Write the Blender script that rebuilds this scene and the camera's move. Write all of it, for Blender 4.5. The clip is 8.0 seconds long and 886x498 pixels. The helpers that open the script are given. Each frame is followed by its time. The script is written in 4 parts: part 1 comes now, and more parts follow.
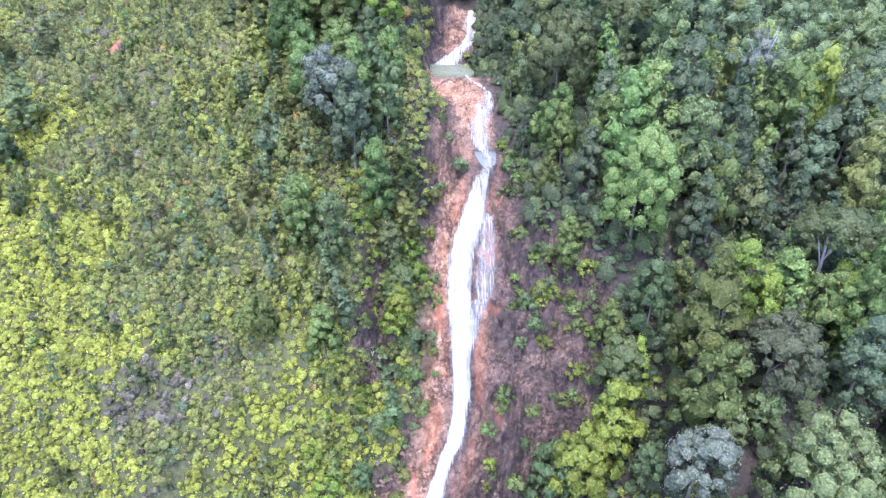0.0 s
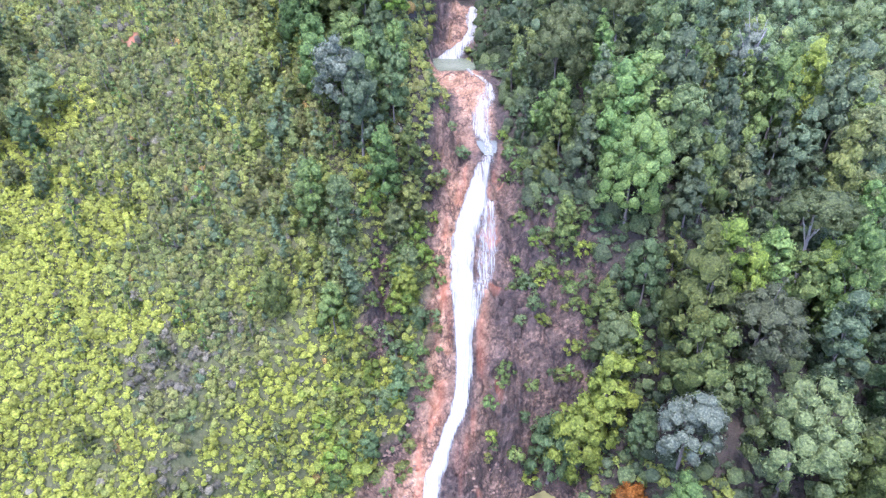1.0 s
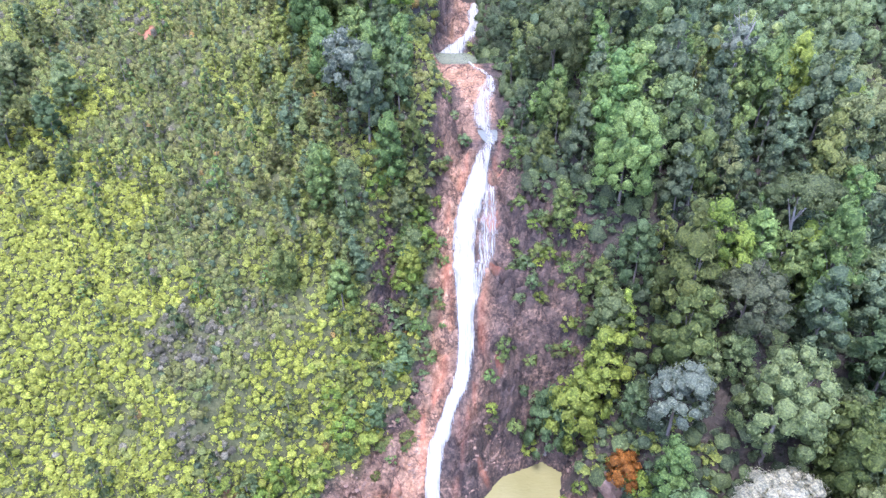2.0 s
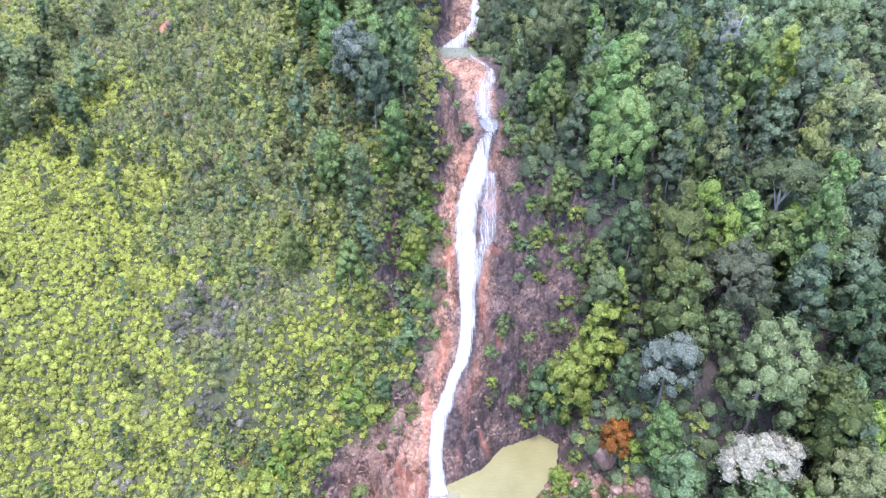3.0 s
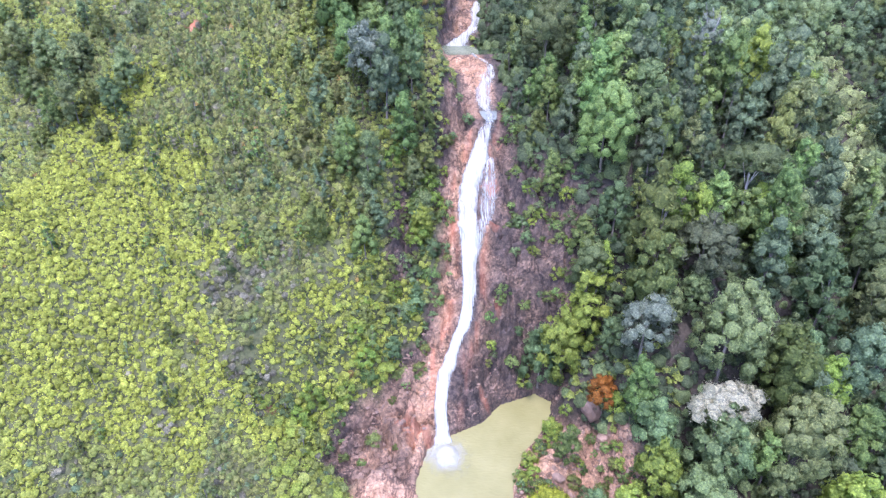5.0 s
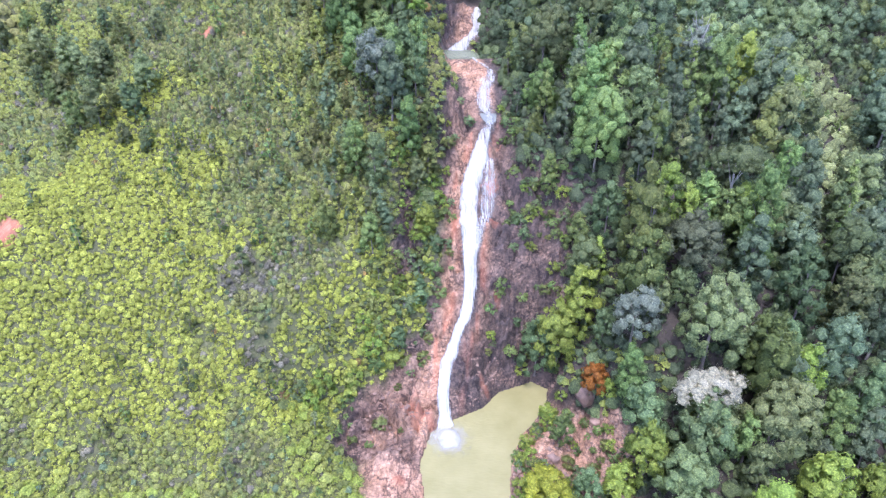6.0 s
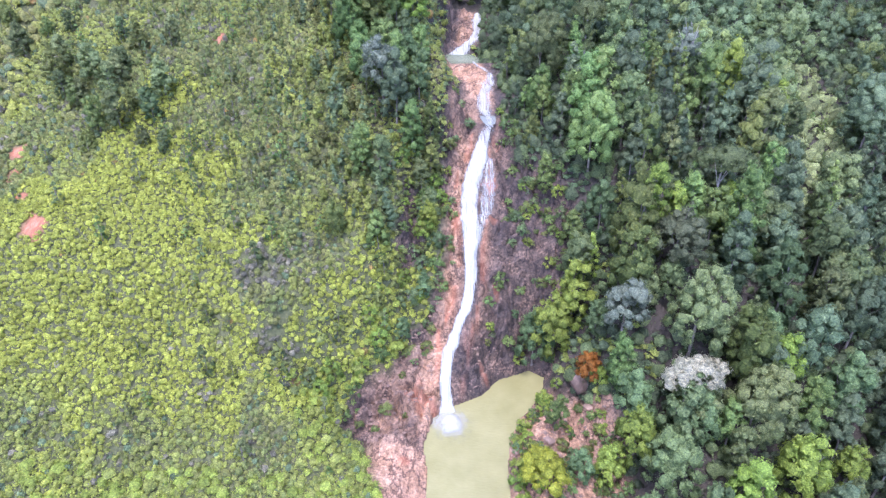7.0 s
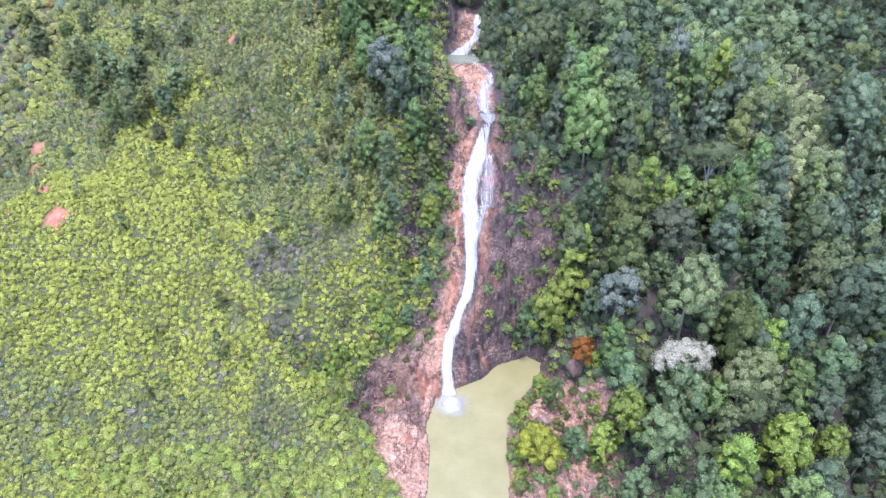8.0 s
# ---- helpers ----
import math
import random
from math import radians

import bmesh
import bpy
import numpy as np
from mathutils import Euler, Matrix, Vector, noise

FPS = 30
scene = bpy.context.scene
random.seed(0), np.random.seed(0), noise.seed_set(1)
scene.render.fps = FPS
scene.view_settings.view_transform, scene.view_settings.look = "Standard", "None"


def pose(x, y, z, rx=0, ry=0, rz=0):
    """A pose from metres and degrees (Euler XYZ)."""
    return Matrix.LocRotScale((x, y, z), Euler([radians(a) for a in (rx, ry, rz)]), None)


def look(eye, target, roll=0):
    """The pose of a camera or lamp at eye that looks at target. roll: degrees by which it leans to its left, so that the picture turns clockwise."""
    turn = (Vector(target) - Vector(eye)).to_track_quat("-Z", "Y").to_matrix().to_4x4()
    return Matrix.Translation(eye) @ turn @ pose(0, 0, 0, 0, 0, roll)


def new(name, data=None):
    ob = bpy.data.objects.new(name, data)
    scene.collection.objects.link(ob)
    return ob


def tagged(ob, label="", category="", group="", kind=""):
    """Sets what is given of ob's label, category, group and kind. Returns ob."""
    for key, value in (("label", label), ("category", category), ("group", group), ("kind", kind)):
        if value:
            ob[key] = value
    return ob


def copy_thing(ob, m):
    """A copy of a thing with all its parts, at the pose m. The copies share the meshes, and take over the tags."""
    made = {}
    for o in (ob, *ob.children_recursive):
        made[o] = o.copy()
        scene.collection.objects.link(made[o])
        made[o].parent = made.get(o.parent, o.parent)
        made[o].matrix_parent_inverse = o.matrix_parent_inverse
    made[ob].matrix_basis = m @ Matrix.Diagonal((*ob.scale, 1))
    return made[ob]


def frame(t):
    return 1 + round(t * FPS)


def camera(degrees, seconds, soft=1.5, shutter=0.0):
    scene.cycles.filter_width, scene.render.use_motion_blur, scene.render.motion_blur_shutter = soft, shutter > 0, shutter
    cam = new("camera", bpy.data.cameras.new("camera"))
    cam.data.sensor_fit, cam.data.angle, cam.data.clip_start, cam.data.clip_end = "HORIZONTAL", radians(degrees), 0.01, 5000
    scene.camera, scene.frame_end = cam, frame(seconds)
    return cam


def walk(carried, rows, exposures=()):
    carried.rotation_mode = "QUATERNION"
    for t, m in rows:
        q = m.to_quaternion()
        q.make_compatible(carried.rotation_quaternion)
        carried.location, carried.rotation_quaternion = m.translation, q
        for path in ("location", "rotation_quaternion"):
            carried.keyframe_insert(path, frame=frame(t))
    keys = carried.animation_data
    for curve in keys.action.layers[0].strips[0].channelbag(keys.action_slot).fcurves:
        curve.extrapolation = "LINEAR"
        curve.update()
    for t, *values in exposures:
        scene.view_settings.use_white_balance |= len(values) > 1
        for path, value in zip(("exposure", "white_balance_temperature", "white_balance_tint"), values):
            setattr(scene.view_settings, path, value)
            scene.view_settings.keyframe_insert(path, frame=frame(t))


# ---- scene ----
cam = camera(73.0, 8.0, soft=1.35)
PATH = [
    (0, (-0.029, -0.742, 83.523), (-0.047, 0.972, 82.492), -0.0),
    (0.5, (-0.332, -3.325, 83.402), (-0.349, -1.611, 82.372), -0.0),
    (1, (-0.524, -6.011, 83.262), (-0.542, -4.296, 82.234), -0.0),
    (1.5, (-0.667, -8.838, 83.005), (-0.686, -7.121, 81.98), -0.0),
    (3, (-1.089, -17.773, 82.623), (-1.112, -16.053, 81.602), -0.0),
    (3.5, (-1.225, -20.838, 82.573), (-1.247, -19.118, 81.554), 0.0),
    (4, (-1.313, -23.977, 82.76), (-1.337, -22.255, 81.744), -0.0),
    (4.5, (-1.45, -27.072, 83.293), (-1.475, -25.349, 82.278), 0.0),
    (6, (-1.892, -36.211, 87.295), (-1.919, -34.491, 86.274), 0.0),
    (6.5, (-2.032, -39.3, 88.61), (-2.06, -37.581, 87.589), 0.0),
    (7, (-2.143, -42.402, 89.992), (-2.171, -40.683, 88.97), -0.0),
    (7.5, (-2.225, -45.54, 90.976), (-2.254, -43.821, 89.953), 0.0),
    (8, (-2.278, -48.913, 91.258), (-2.308, -47.193, 90.239), 0.0),
]
walk(cam, [(t, look(eye, target, roll)) for t, eye, target, roll in PATH], exposures=[(0, 2.41, 5320, 29), (8, 2.26, 5300, 30)])

# ---- light ----
SUN = Vector((-0.10, -0.30, 0.95)).normalized()
world = bpy.data.worlds.new("sky")
scene.world = world
world.use_nodes = True
sky = world.node_tree.nodes.new("ShaderNodeTexSky")
sky.sky_type, sky.sun_disc = "NISHITA", False
sky.sun_elevation, sky.sun_rotation = math.asin(SUN.z), math.atan2(SUN.x, SUN.y)
sky.altitude, sky.air_density, sky.dust_density, sky.ozone_density = 300, 1.0, 3.0, 1.0
backdrop = world.node_tree.nodes["Background"]
backdrop.inputs["Strength"].default_value = 0.15
world.node_tree.links.new(sky.outputs["Color"], backdrop.inputs["Color"])
sun = new("sun", bpy.data.lights.new("sun", "SUN"))
sun.data.energy, sun.data.angle, sun.data.color = 0.85, radians(9.0), (1.0, 0.95, 0.88)
sun.matrix_world = look(SUN * 400, (0, 0, 0))

# ---- materials ----
def material(name):
    m = bpy.data.materials.new(name)
    m.use_nodes = True
    return m, m.node_tree.nodes, m.node_tree.links, m.node_tree.nodes["Principled BSDF"]


def texture(nodes, links, size, detail=4.0, rough=0.6, kind="ShaderNodeTexNoise", stretch=(1, 1, 1), turn=(0, 0, 0)):
    """A noise in metres, from the object's own place."""
    place, mapping, tex = nodes.new("ShaderNodeNewGeometry"), nodes.new("ShaderNodeMapping"), nodes.new(kind)
    mapping.inputs["Scale"].default_value = stretch
    mapping.inputs["Rotation"].default_value = turn
    links.new(place.outputs["Position"], mapping.inputs["Vector"])
    links.new(mapping.outputs["Vector"], tex.inputs["Vector"])
    tex.inputs["Scale"].default_value = 1 / size
    if kind == "ShaderNodeTexNoise":
        tex.inputs["Detail"].default_value, tex.inputs["Roughness"].default_value = detail, rough
    return tex


def ramp(nodes, links, source, stops):
    r = nodes.new("ShaderNodeValToRGB")
    while len(r.color_ramp.elements) < len(stops):
        r.color_ramp.elements.new(0.5)
    for e, (at, colour) in zip(r.color_ramp.elements, stops):
        e.position, e.color = at, (*colour, 1) if len(colour) == 3 else colour
    links.new(source, r.inputs["Fac"])
    return r.outputs["Color"]


def mix(nodes, links, fac, a, b, how="MIX"):
    n = nodes.new("ShaderNodeMix")
    n.data_type, n.blend_type = "RGBA", how
    for slot, v in ((0, fac), (6, a), (7, b)):
        if hasattr(v, "links"):
            links.new(v, n.inputs[slot])
        else:
            n.inputs[slot].default_value = v if slot == 0 else (*v, 1)
    return n.outputs[2]


def bump(nodes, links, bsdf, source, strength, distance):
    b = nodes.new("ShaderNodeBump")
    b.inputs["Strength"].default_value, b.inputs["Distance"].default_value = strength, distance
    links.new(source, b.inputs["Height"])
    links.new(b.outputs["Normal"], bsdf.inputs["Normal"])
    return b


def leaf_material(name, dark, light, tip, toned=False, steady=False):
    """Foliage: each leaf between two greens, some leaves paler, each plant a little warmer or cooler than the next."""
    m, nodes, links, bsdf = material(name)
    leaf_shade, info = nodes.new("ShaderNodeAttribute"), nodes.new("ShaderNodeObjectInfo")
    leaf_shade.attribute_name = "leaf_shade"
    each = ramp(nodes, links, leaf_shade.outputs["Fac"], [(0.0, dark), (0.55, light), (0.9, light), (1.0, tip)])
    hue = nodes.new("ShaderNodeHueSaturation")
    spread = nodes.new("ShaderNodeMapRange")
    spread.inputs["To Min"].default_value, spread.inputs["To Max"].default_value = (0.5, 0.5) if steady else (0.472, 0.508)
    links.new(info.outputs["Random"], spread.inputs["Value"])
    links.new(spread.outputs["Result"], hue.inputs["Hue"])
    value = nodes.new("ShaderNodeMapRange")
    value.inputs["To Min"].default_value, value.inputs["To Max"].default_value = (0.98, 1.36) if toned else (0.88, 1.55)
    wide = texture(nodes, links, 5.0, 3.0)
    links.new(wide.outputs["Fac"], value.inputs["Value"])
    own, both_values = nodes.new("ShaderNodeMapRange"), nodes.new("ShaderNodeMath")
    own.inputs["To Min"].default_value, own.inputs["To Max"].default_value = (1.0, 1.0) if toned else (1.12, 1.12) if steady else (0.82, 1.5)
    scaled = nodes.new("ShaderNodeMath")
    scaled.operation, scaled.inputs[1].default_value = "MULTIPLY", 7.31
    part_of = nodes.new("ShaderNodeMath")
    part_of.operation, both_values.operation = "FRACT", "MULTIPLY"
    links.new(info.outputs["Random"], scaled.inputs[0])
    links.new(scaled.outputs["Value"], part_of.inputs[0])
    links.new(part_of.outputs["Value"], own.inputs["Value"])
    links.new(value.outputs["Result"], both_values.inputs[0])
    links.new(own.outputs["Result"], both_values.inputs[1])
    links.new(both_values.outputs["Value"], hue.inputs["Value"])
    if toned:
        tone = nodes.new("ShaderNodeAttribute")
        tone.attribute_name = "tone"
        each = mix(nodes, links, 1.0, each, tone.outputs["Color"], "MULTIPLY")
    # sprigs too small to be leaves of their own, the shade between them painted dark
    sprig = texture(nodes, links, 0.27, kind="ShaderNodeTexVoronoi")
    one = nodes.new("ShaderNodeSeparateColor")
    links.new(sprig.outputs["Color"], one.inputs["Color"])
    each = mix(nodes, links, 1.0, each, ramp(nodes, links, one.outputs["Red"], [(0.0, (0.72, 0.74, 0.78)), (1.0, (1.28, 1.26, 1.2))]), "MULTIPLY")
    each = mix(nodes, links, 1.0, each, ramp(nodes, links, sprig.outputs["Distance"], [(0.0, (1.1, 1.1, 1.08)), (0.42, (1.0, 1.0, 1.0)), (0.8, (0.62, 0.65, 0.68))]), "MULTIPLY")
    bump(nodes, links, bsdf, sprig.outputs["Distance"], 0.7, 0.2).invert = True
    hue.inputs["Saturation"].default_value = 1.06 if toned or steady else 1.15
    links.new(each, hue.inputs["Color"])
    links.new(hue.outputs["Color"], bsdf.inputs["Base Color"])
    bsdf.inputs["Roughness"].default_value = 0.58
    bsdf.inputs["Specular IOR Level"].default_value = 0.2
    thin, both = nodes.new("ShaderNodeBsdfTranslucent"), nodes.new("ShaderNodeMixShader")
    links.new(hue.outputs["Color"], thin.inputs["Color"])
    both.inputs["Fac"].default_value = 0.42
    links.new(bsdf.outputs["BSDF"], both.inputs[1])
    links.new(thin.outputs["BSDF"], both.inputs[2])
    links.new(both.outputs["Shader"], nodes["Material Output"].inputs["Surface"])
    return m


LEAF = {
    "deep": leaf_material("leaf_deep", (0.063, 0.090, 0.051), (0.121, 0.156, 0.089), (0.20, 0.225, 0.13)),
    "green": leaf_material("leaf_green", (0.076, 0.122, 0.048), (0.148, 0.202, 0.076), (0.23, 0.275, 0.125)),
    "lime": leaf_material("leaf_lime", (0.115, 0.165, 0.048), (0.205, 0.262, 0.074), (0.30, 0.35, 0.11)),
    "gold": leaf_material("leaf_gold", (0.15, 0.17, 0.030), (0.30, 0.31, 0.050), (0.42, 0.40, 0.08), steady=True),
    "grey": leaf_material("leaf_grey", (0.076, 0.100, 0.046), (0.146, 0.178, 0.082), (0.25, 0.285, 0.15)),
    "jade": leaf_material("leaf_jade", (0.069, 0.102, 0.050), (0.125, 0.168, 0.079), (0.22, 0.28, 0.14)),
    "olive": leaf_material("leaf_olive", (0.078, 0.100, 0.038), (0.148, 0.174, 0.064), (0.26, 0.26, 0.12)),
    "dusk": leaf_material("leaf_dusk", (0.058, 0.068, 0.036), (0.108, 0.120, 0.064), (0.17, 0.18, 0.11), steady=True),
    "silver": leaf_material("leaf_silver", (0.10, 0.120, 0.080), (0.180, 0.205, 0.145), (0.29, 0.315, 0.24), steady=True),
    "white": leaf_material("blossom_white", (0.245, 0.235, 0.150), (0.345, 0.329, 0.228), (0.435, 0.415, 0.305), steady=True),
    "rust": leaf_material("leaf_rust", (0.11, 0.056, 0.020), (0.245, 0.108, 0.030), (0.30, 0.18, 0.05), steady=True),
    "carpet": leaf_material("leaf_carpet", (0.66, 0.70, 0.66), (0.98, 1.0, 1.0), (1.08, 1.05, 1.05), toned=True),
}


def bark_material(name, dark, light):
    m, nodes, links, bsdf = material(name)
    tex = texture(nodes, links, 0.6, 5, stretch=(1, 1, 0.25))
    links.new(ramp(nodes, links, tex.outputs["Fac"], [(0.3, dark), (0.7, light)]), bsdf.inputs["Base Color"])
    bsdf.inputs["Roughness"].default_value = 0.85
    bump(nodes, links, bsdf, tex.outputs["Fac"], 0.6, 0.05)
    return m


BARK = bark_material("bark", (0.085, 0.072, 0.058), (0.24, 0.215, 0.185))
PALE_BARK = bark_material("pale_bark", (0.24, 0.22, 0.19), (0.46, 0.43, 0.39))
DARK_WOOD = bark_material("dark_wood", (0.035, 0.028, 0.024), (0.10, 0.08, 0.065))


def cracks(nodes, links, size, stretch, thick=0.035):
    """Dark lines of cracks that run through the rock."""
    tex = texture(nodes, links, size, 5, 0.6, stretch=stretch, turn=(0.3, 0.4, size))
    off, size_ = nodes.new("ShaderNodeMath"), nodes.new("ShaderNodeMath")
    off.operation, off.inputs[1].default_value, size_.operation = "SUBTRACT", 0.5, "ABSOLUTE"
    links.new(tex.outputs["Fac"], off.inputs[0])
    links.new(off.outputs["Value"], size_.inputs[0])
    return ramp(nodes, links, size_.outputs["Value"], [(0.0, (0.22, 0.20, 0.20)), (thick * 0.4, (0.45, 0.42, 0.42)), (thick, (1, 1, 1))])


def ground_material():
    """Soil and fallen leaves under the plants, with the trees' shade painted in, bare rock where the rock mask says so:
    dark, pale pink or ochre.
    """
    m, nodes, links, bsdf = material("hillside")
    mask = nodes.new("ShaderNodeAttribute")
    mask.attribute_name = "cover"
    split = nodes.new("ShaderNodeSeparateColor")
    links.new(mask.outputs["Color"], split.inputs["Color"])
    broad, fine = texture(nodes, links, 5.0, 5), texture(nodes, links, 0.6, 6, 0.7)
    streak = texture(nodes, links, 1.9, 7, 0.74, stretch=(1.35, 0.55, 0.75), turn=(0.35, 0.2, 0.55))
    soil = ramp(nodes, links, fine.outputs["Fac"], [(0.3, (0.044, 0.050, 0.016)), (0.55, (0.092, 0.098, 0.034)), (0.75, (0.15, 0.145, 0.06))])
    # brown fallen leaves under the trees, darkened to paint in their shade
    soil = mix(nodes, links, mask.outputs["Alpha"], soil, ramp(nodes, links, fine.outputs["Fac"], [(0.3, (0.020, 0.016, 0.011)), (0.55, (0.046, 0.036, 0.024)), (0.75, (0.085, 0.066, 0.042))]))
    rock = ramp(nodes, links, streak.outputs["Fac"], [(0.36, (0.032, 0.024, 0.021)), (0.50, (0.062, 0.045, 0.036)), (0.62, (0.115, 0.080, 0.058)), (0.75, (0.25, 0.172, 0.122))])
    pale = ramp(nodes, links, streak.outputs["Fac"], [(0.32, (0.115, 0.064, 0.034)), (0.42, (0.255, 0.143, 0.074)), (0.54, (0.368, 0.220, 0.128)), (0.68, (0.455, 0.302, 0.184))])
    ochre = ramp(nodes, links, streak.outputs["Fac"], [(0.35, (0.23, 0.080, 0.038)), (0.50, (0.39, 0.135, 0.064)), (0.65, (0.48, 0.215, 0.120))])
    grain_ = ramp(nodes, links, fine.outputs["Fac"], [(0.32, (0.42, 0.40, 0.40)), (0.5, (1, 1, 1)), (0.66, (1.6, 1.55, 1.5))])
    brown = ramp(nodes, links, fine.outputs["Fac"], [(0.32, (0.055, 0.036, 0.025)), (0.5, (0.145, 0.092, 0.058)), (0.7, (0.28, 0.19, 0.125))])
    rock = mix(nodes, links, ramp(nodes, links, broad.outputs["Fac"], [(0.48, (0, 0, 0)), (0.66, (0.75, 0.75, 0.75))]), rock, brown)
    rock = mix(nodes, links, split.outputs["Green"], rock, pale)
    rock = mix(nodes, links, 1.0, rock, grain_, "MULTIPLY")
    rock = mix(nodes, links, 0.9, rock, cracks(nodes, links, 4.5, (1.0, 0.5, 0.7), 0.025), "MULTIPLY")
    rock = mix(nodes, links, 0.6, rock, cracks(nodes, links, 2.4, (0.6, 1.2, 0.8), 0.022), "MULTIPLY")
    links.new(mix(nodes, links, split.outputs["Blue"], mix(nodes, links, split.outputs["Red"], soil, rock), ochre), bsdf.inputs["Base Color"])
    bsdf.inputs["Roughness"].default_value = 0.75
    bump(nodes, links, bsdf, mix(nodes, links, 0.5, streak.outputs["Color"], fine.outputs["Color"]), 1.0, 0.9)
    return m


GROUND = ground_material()


def rock_material():
    m, nodes, links, bsdf = material("rock")
    a, b = texture(nodes, links, 2.0, 5, 0.65), texture(nodes, links, 0.4, 5)
    c = ramp(nodes, links, a.outputs["Fac"], [(0.3, (0.075, 0.050, 0.038)), (0.5, (0.175, 0.112, 0.076)), (0.7, (0.34, 0.225, 0.150))])
    links.new(mix(nodes, links, 0.35, c, ramp(nodes, links, b.outputs["Fac"], [(0.3, (0.07, 0.048, 0.036)), (0.7, (0.30, 0.205, 0.145))])), bsdf.inputs["Base Color"])
    bsdf.inputs["Roughness"].default_value = 0.78
    bump(nodes, links, bsdf, b.outputs["Fac"], 0.8, 0.15)
    return m


ROCK = rock_material()


def pool_material(name, deep, shallow, rough=0.22):
    """Silty water: nearly opaque, with a ripple and a soft gloss."""
    m, nodes, links, bsdf = material(name)
    broad, ripple = texture(nodes, links, 7.0, 3), texture(nodes, links, 0.55, 3, stretch=(0.6, 1.4, 1))
    links.new(ramp(nodes, links, broad.outputs["Fac"], [(0.3, deep), (0.7, shallow)]), bsdf.inputs["Base Color"])
    bsdf.inputs["Roughness"].default_value = rough
    bsdf.inputs["IOR"].default_value = 1.33
    bump(nodes, links, bsdf, ripple.outputs["Fac"], 0.7, 0.12)
    return m


SILT = pool_material("silty_water", (0.190, 0.175, 0.068), (0.240, 0.222, 0.094))
CLEAR = pool_material("grey_green_water", (0.125, 0.150, 0.085), (0.185, 0.205, 0.130))
PALE = pool_material("pale_water", (0.12, 0.14, 0.12), (0.20, 0.22, 0.195), 0.5)


def foam_material(name, stretch, tear, least):
    """White water, streaked along its fall where it thins."""
    m, nodes, links, bsdf = material(name)
    long = texture(nodes, links, 0.5, 5, 0.65, stretch=stretch)
    thin = nodes.new("ShaderNodeAttribute")
    thin.attribute_name = "thin"
    body = ramp(nodes, links, long.outputs["Fac"], [(0.3, least), (0.60, (0.36, 0.368, 0.345))])
    full = ramp(nodes, links, long.outputs["Fac"], [(0.34, (0.30, 0.305, 0.285)), (0.48, (0.37, 0.368, 0.315)), (0.62, (0.43, 0.42, 0.335))])
    links.new(mix(nodes, links, thin.outputs["Fac"], full, body), bsdf.inputs["Base Color"])
    bsdf.inputs["Roughness"].default_value = 0.7
    sheer, both, cut = nodes.new("ShaderNodeBsdfTransparent"), nodes.new("ShaderNodeMixShader"), nodes.new("ShaderNodeMath")
    gap = ramp(nodes, links, long.outputs["Fac"], [(0.34, (1 + tear,) * 3), (0.64, (1 - tear,) * 3)])
    cut.operation, cut.use_clamp = "MULTIPLY", True
    links.new(gap, cut.inputs[0])
    links.new(thin.outputs["Fac"], cut.inputs[1])
    links.new(cut.outputs["Value"], both.inputs["Fac"])
    links.new(bsdf.outputs["BSDF"], both.inputs[1])
    links.new(sheer.outputs["BSDF"], both.inputs[2])
    links.new(both.outputs["Shader"], nodes["Material Output"].inputs["Surface"])
    bump(nodes, links, bsdf, long.outputs["Fac"], 0.5, 0.15)
    return m


FOAM = foam_material("white_water", (2.4, 0.22, 0.22), 0.48, (0.25, 0.265, 0.265))
SPRAY = foam_material("foam", (0.6, 0.6, 0.6), 0.12, (0.38, 0.38, 0.29))

# ---- the lie of the land ----
def profile(pairs, width=9):
    """A smoothed height or offset along the valley, from a few (y, value) pairs."""
    s = np.arange(-420.0, 920.0, 0.5)
    v = np.interp(s, *zip(*pairs))
    k = np.hanning(2 * width + 1)
    v = np.convolve(np.pad(v, width, "edge"), k / k.sum(), "valid")
    return lambda y: np.interp(y, s, v)


def step(a, b, v):
    """Smooth 0 to 1 as v goes from a to b."""
    u = np.clip((v - a) / (b - a), 0, 1)
    return u * u * (3 - 2 * u)


left_slope = profile([(-420, -40), (-60, -18), (0, -8), (18, -2), (27, 2.5), (40, 13), (50, 22), (58, 29), (70, 37),
                      (80, 43), (95, 53), (110, 63), (130, 74), (160, 90), (220, 118), (400, 150), (900, 190)], 16)
right_slope = profile([(-420, -48), (-60, -26), (0, -14), (20, -8), (27, -5), (38, 5), (43, 10), (50, 17), (59, 24),
                       (70, 30), (83, 37), (90, 41), (105, 48), (130, 57), (160, 68), (220, 95), (400, 140), (900, 190)], 16)
gully = profile([(-420, -50), (-60, -24), (0, -6), (12, -2.5), (45, -1.5), (47, 1.0), (50, 6), (55, 11.5), (58, 14),
                 (64, 22), (67, 25), (72, 29.3), (77, 31), (81, 33.5), (86, 37.5), (92, 41.4), (93.2, 42.9), (95, 43.0), (98, 43.0), (101, 43.3), (102.6, 44.9),
                 (105, 47.3), (111, 48.6), (120, 49.7), (122.4, 50.7), (124.4, 49.0), (135.2, 49.0), (137, 50.4), (145, 55), (152, 58.6),
                 (165, 60), (200, 76), (300, 115), (900, 180)], 2)
axis = profile([(-420, 0), (0, 0), (30, 0), (45, -2.5), (53, -1.8), (60, 1.5), (70, 2), (80, 2.3), (86, 4), (96, 6.5), (105, 5),
                (115, 5), (122, 3), (134, 1), (145, 4.5), (152, 5), (200, 10), (900, 10)])
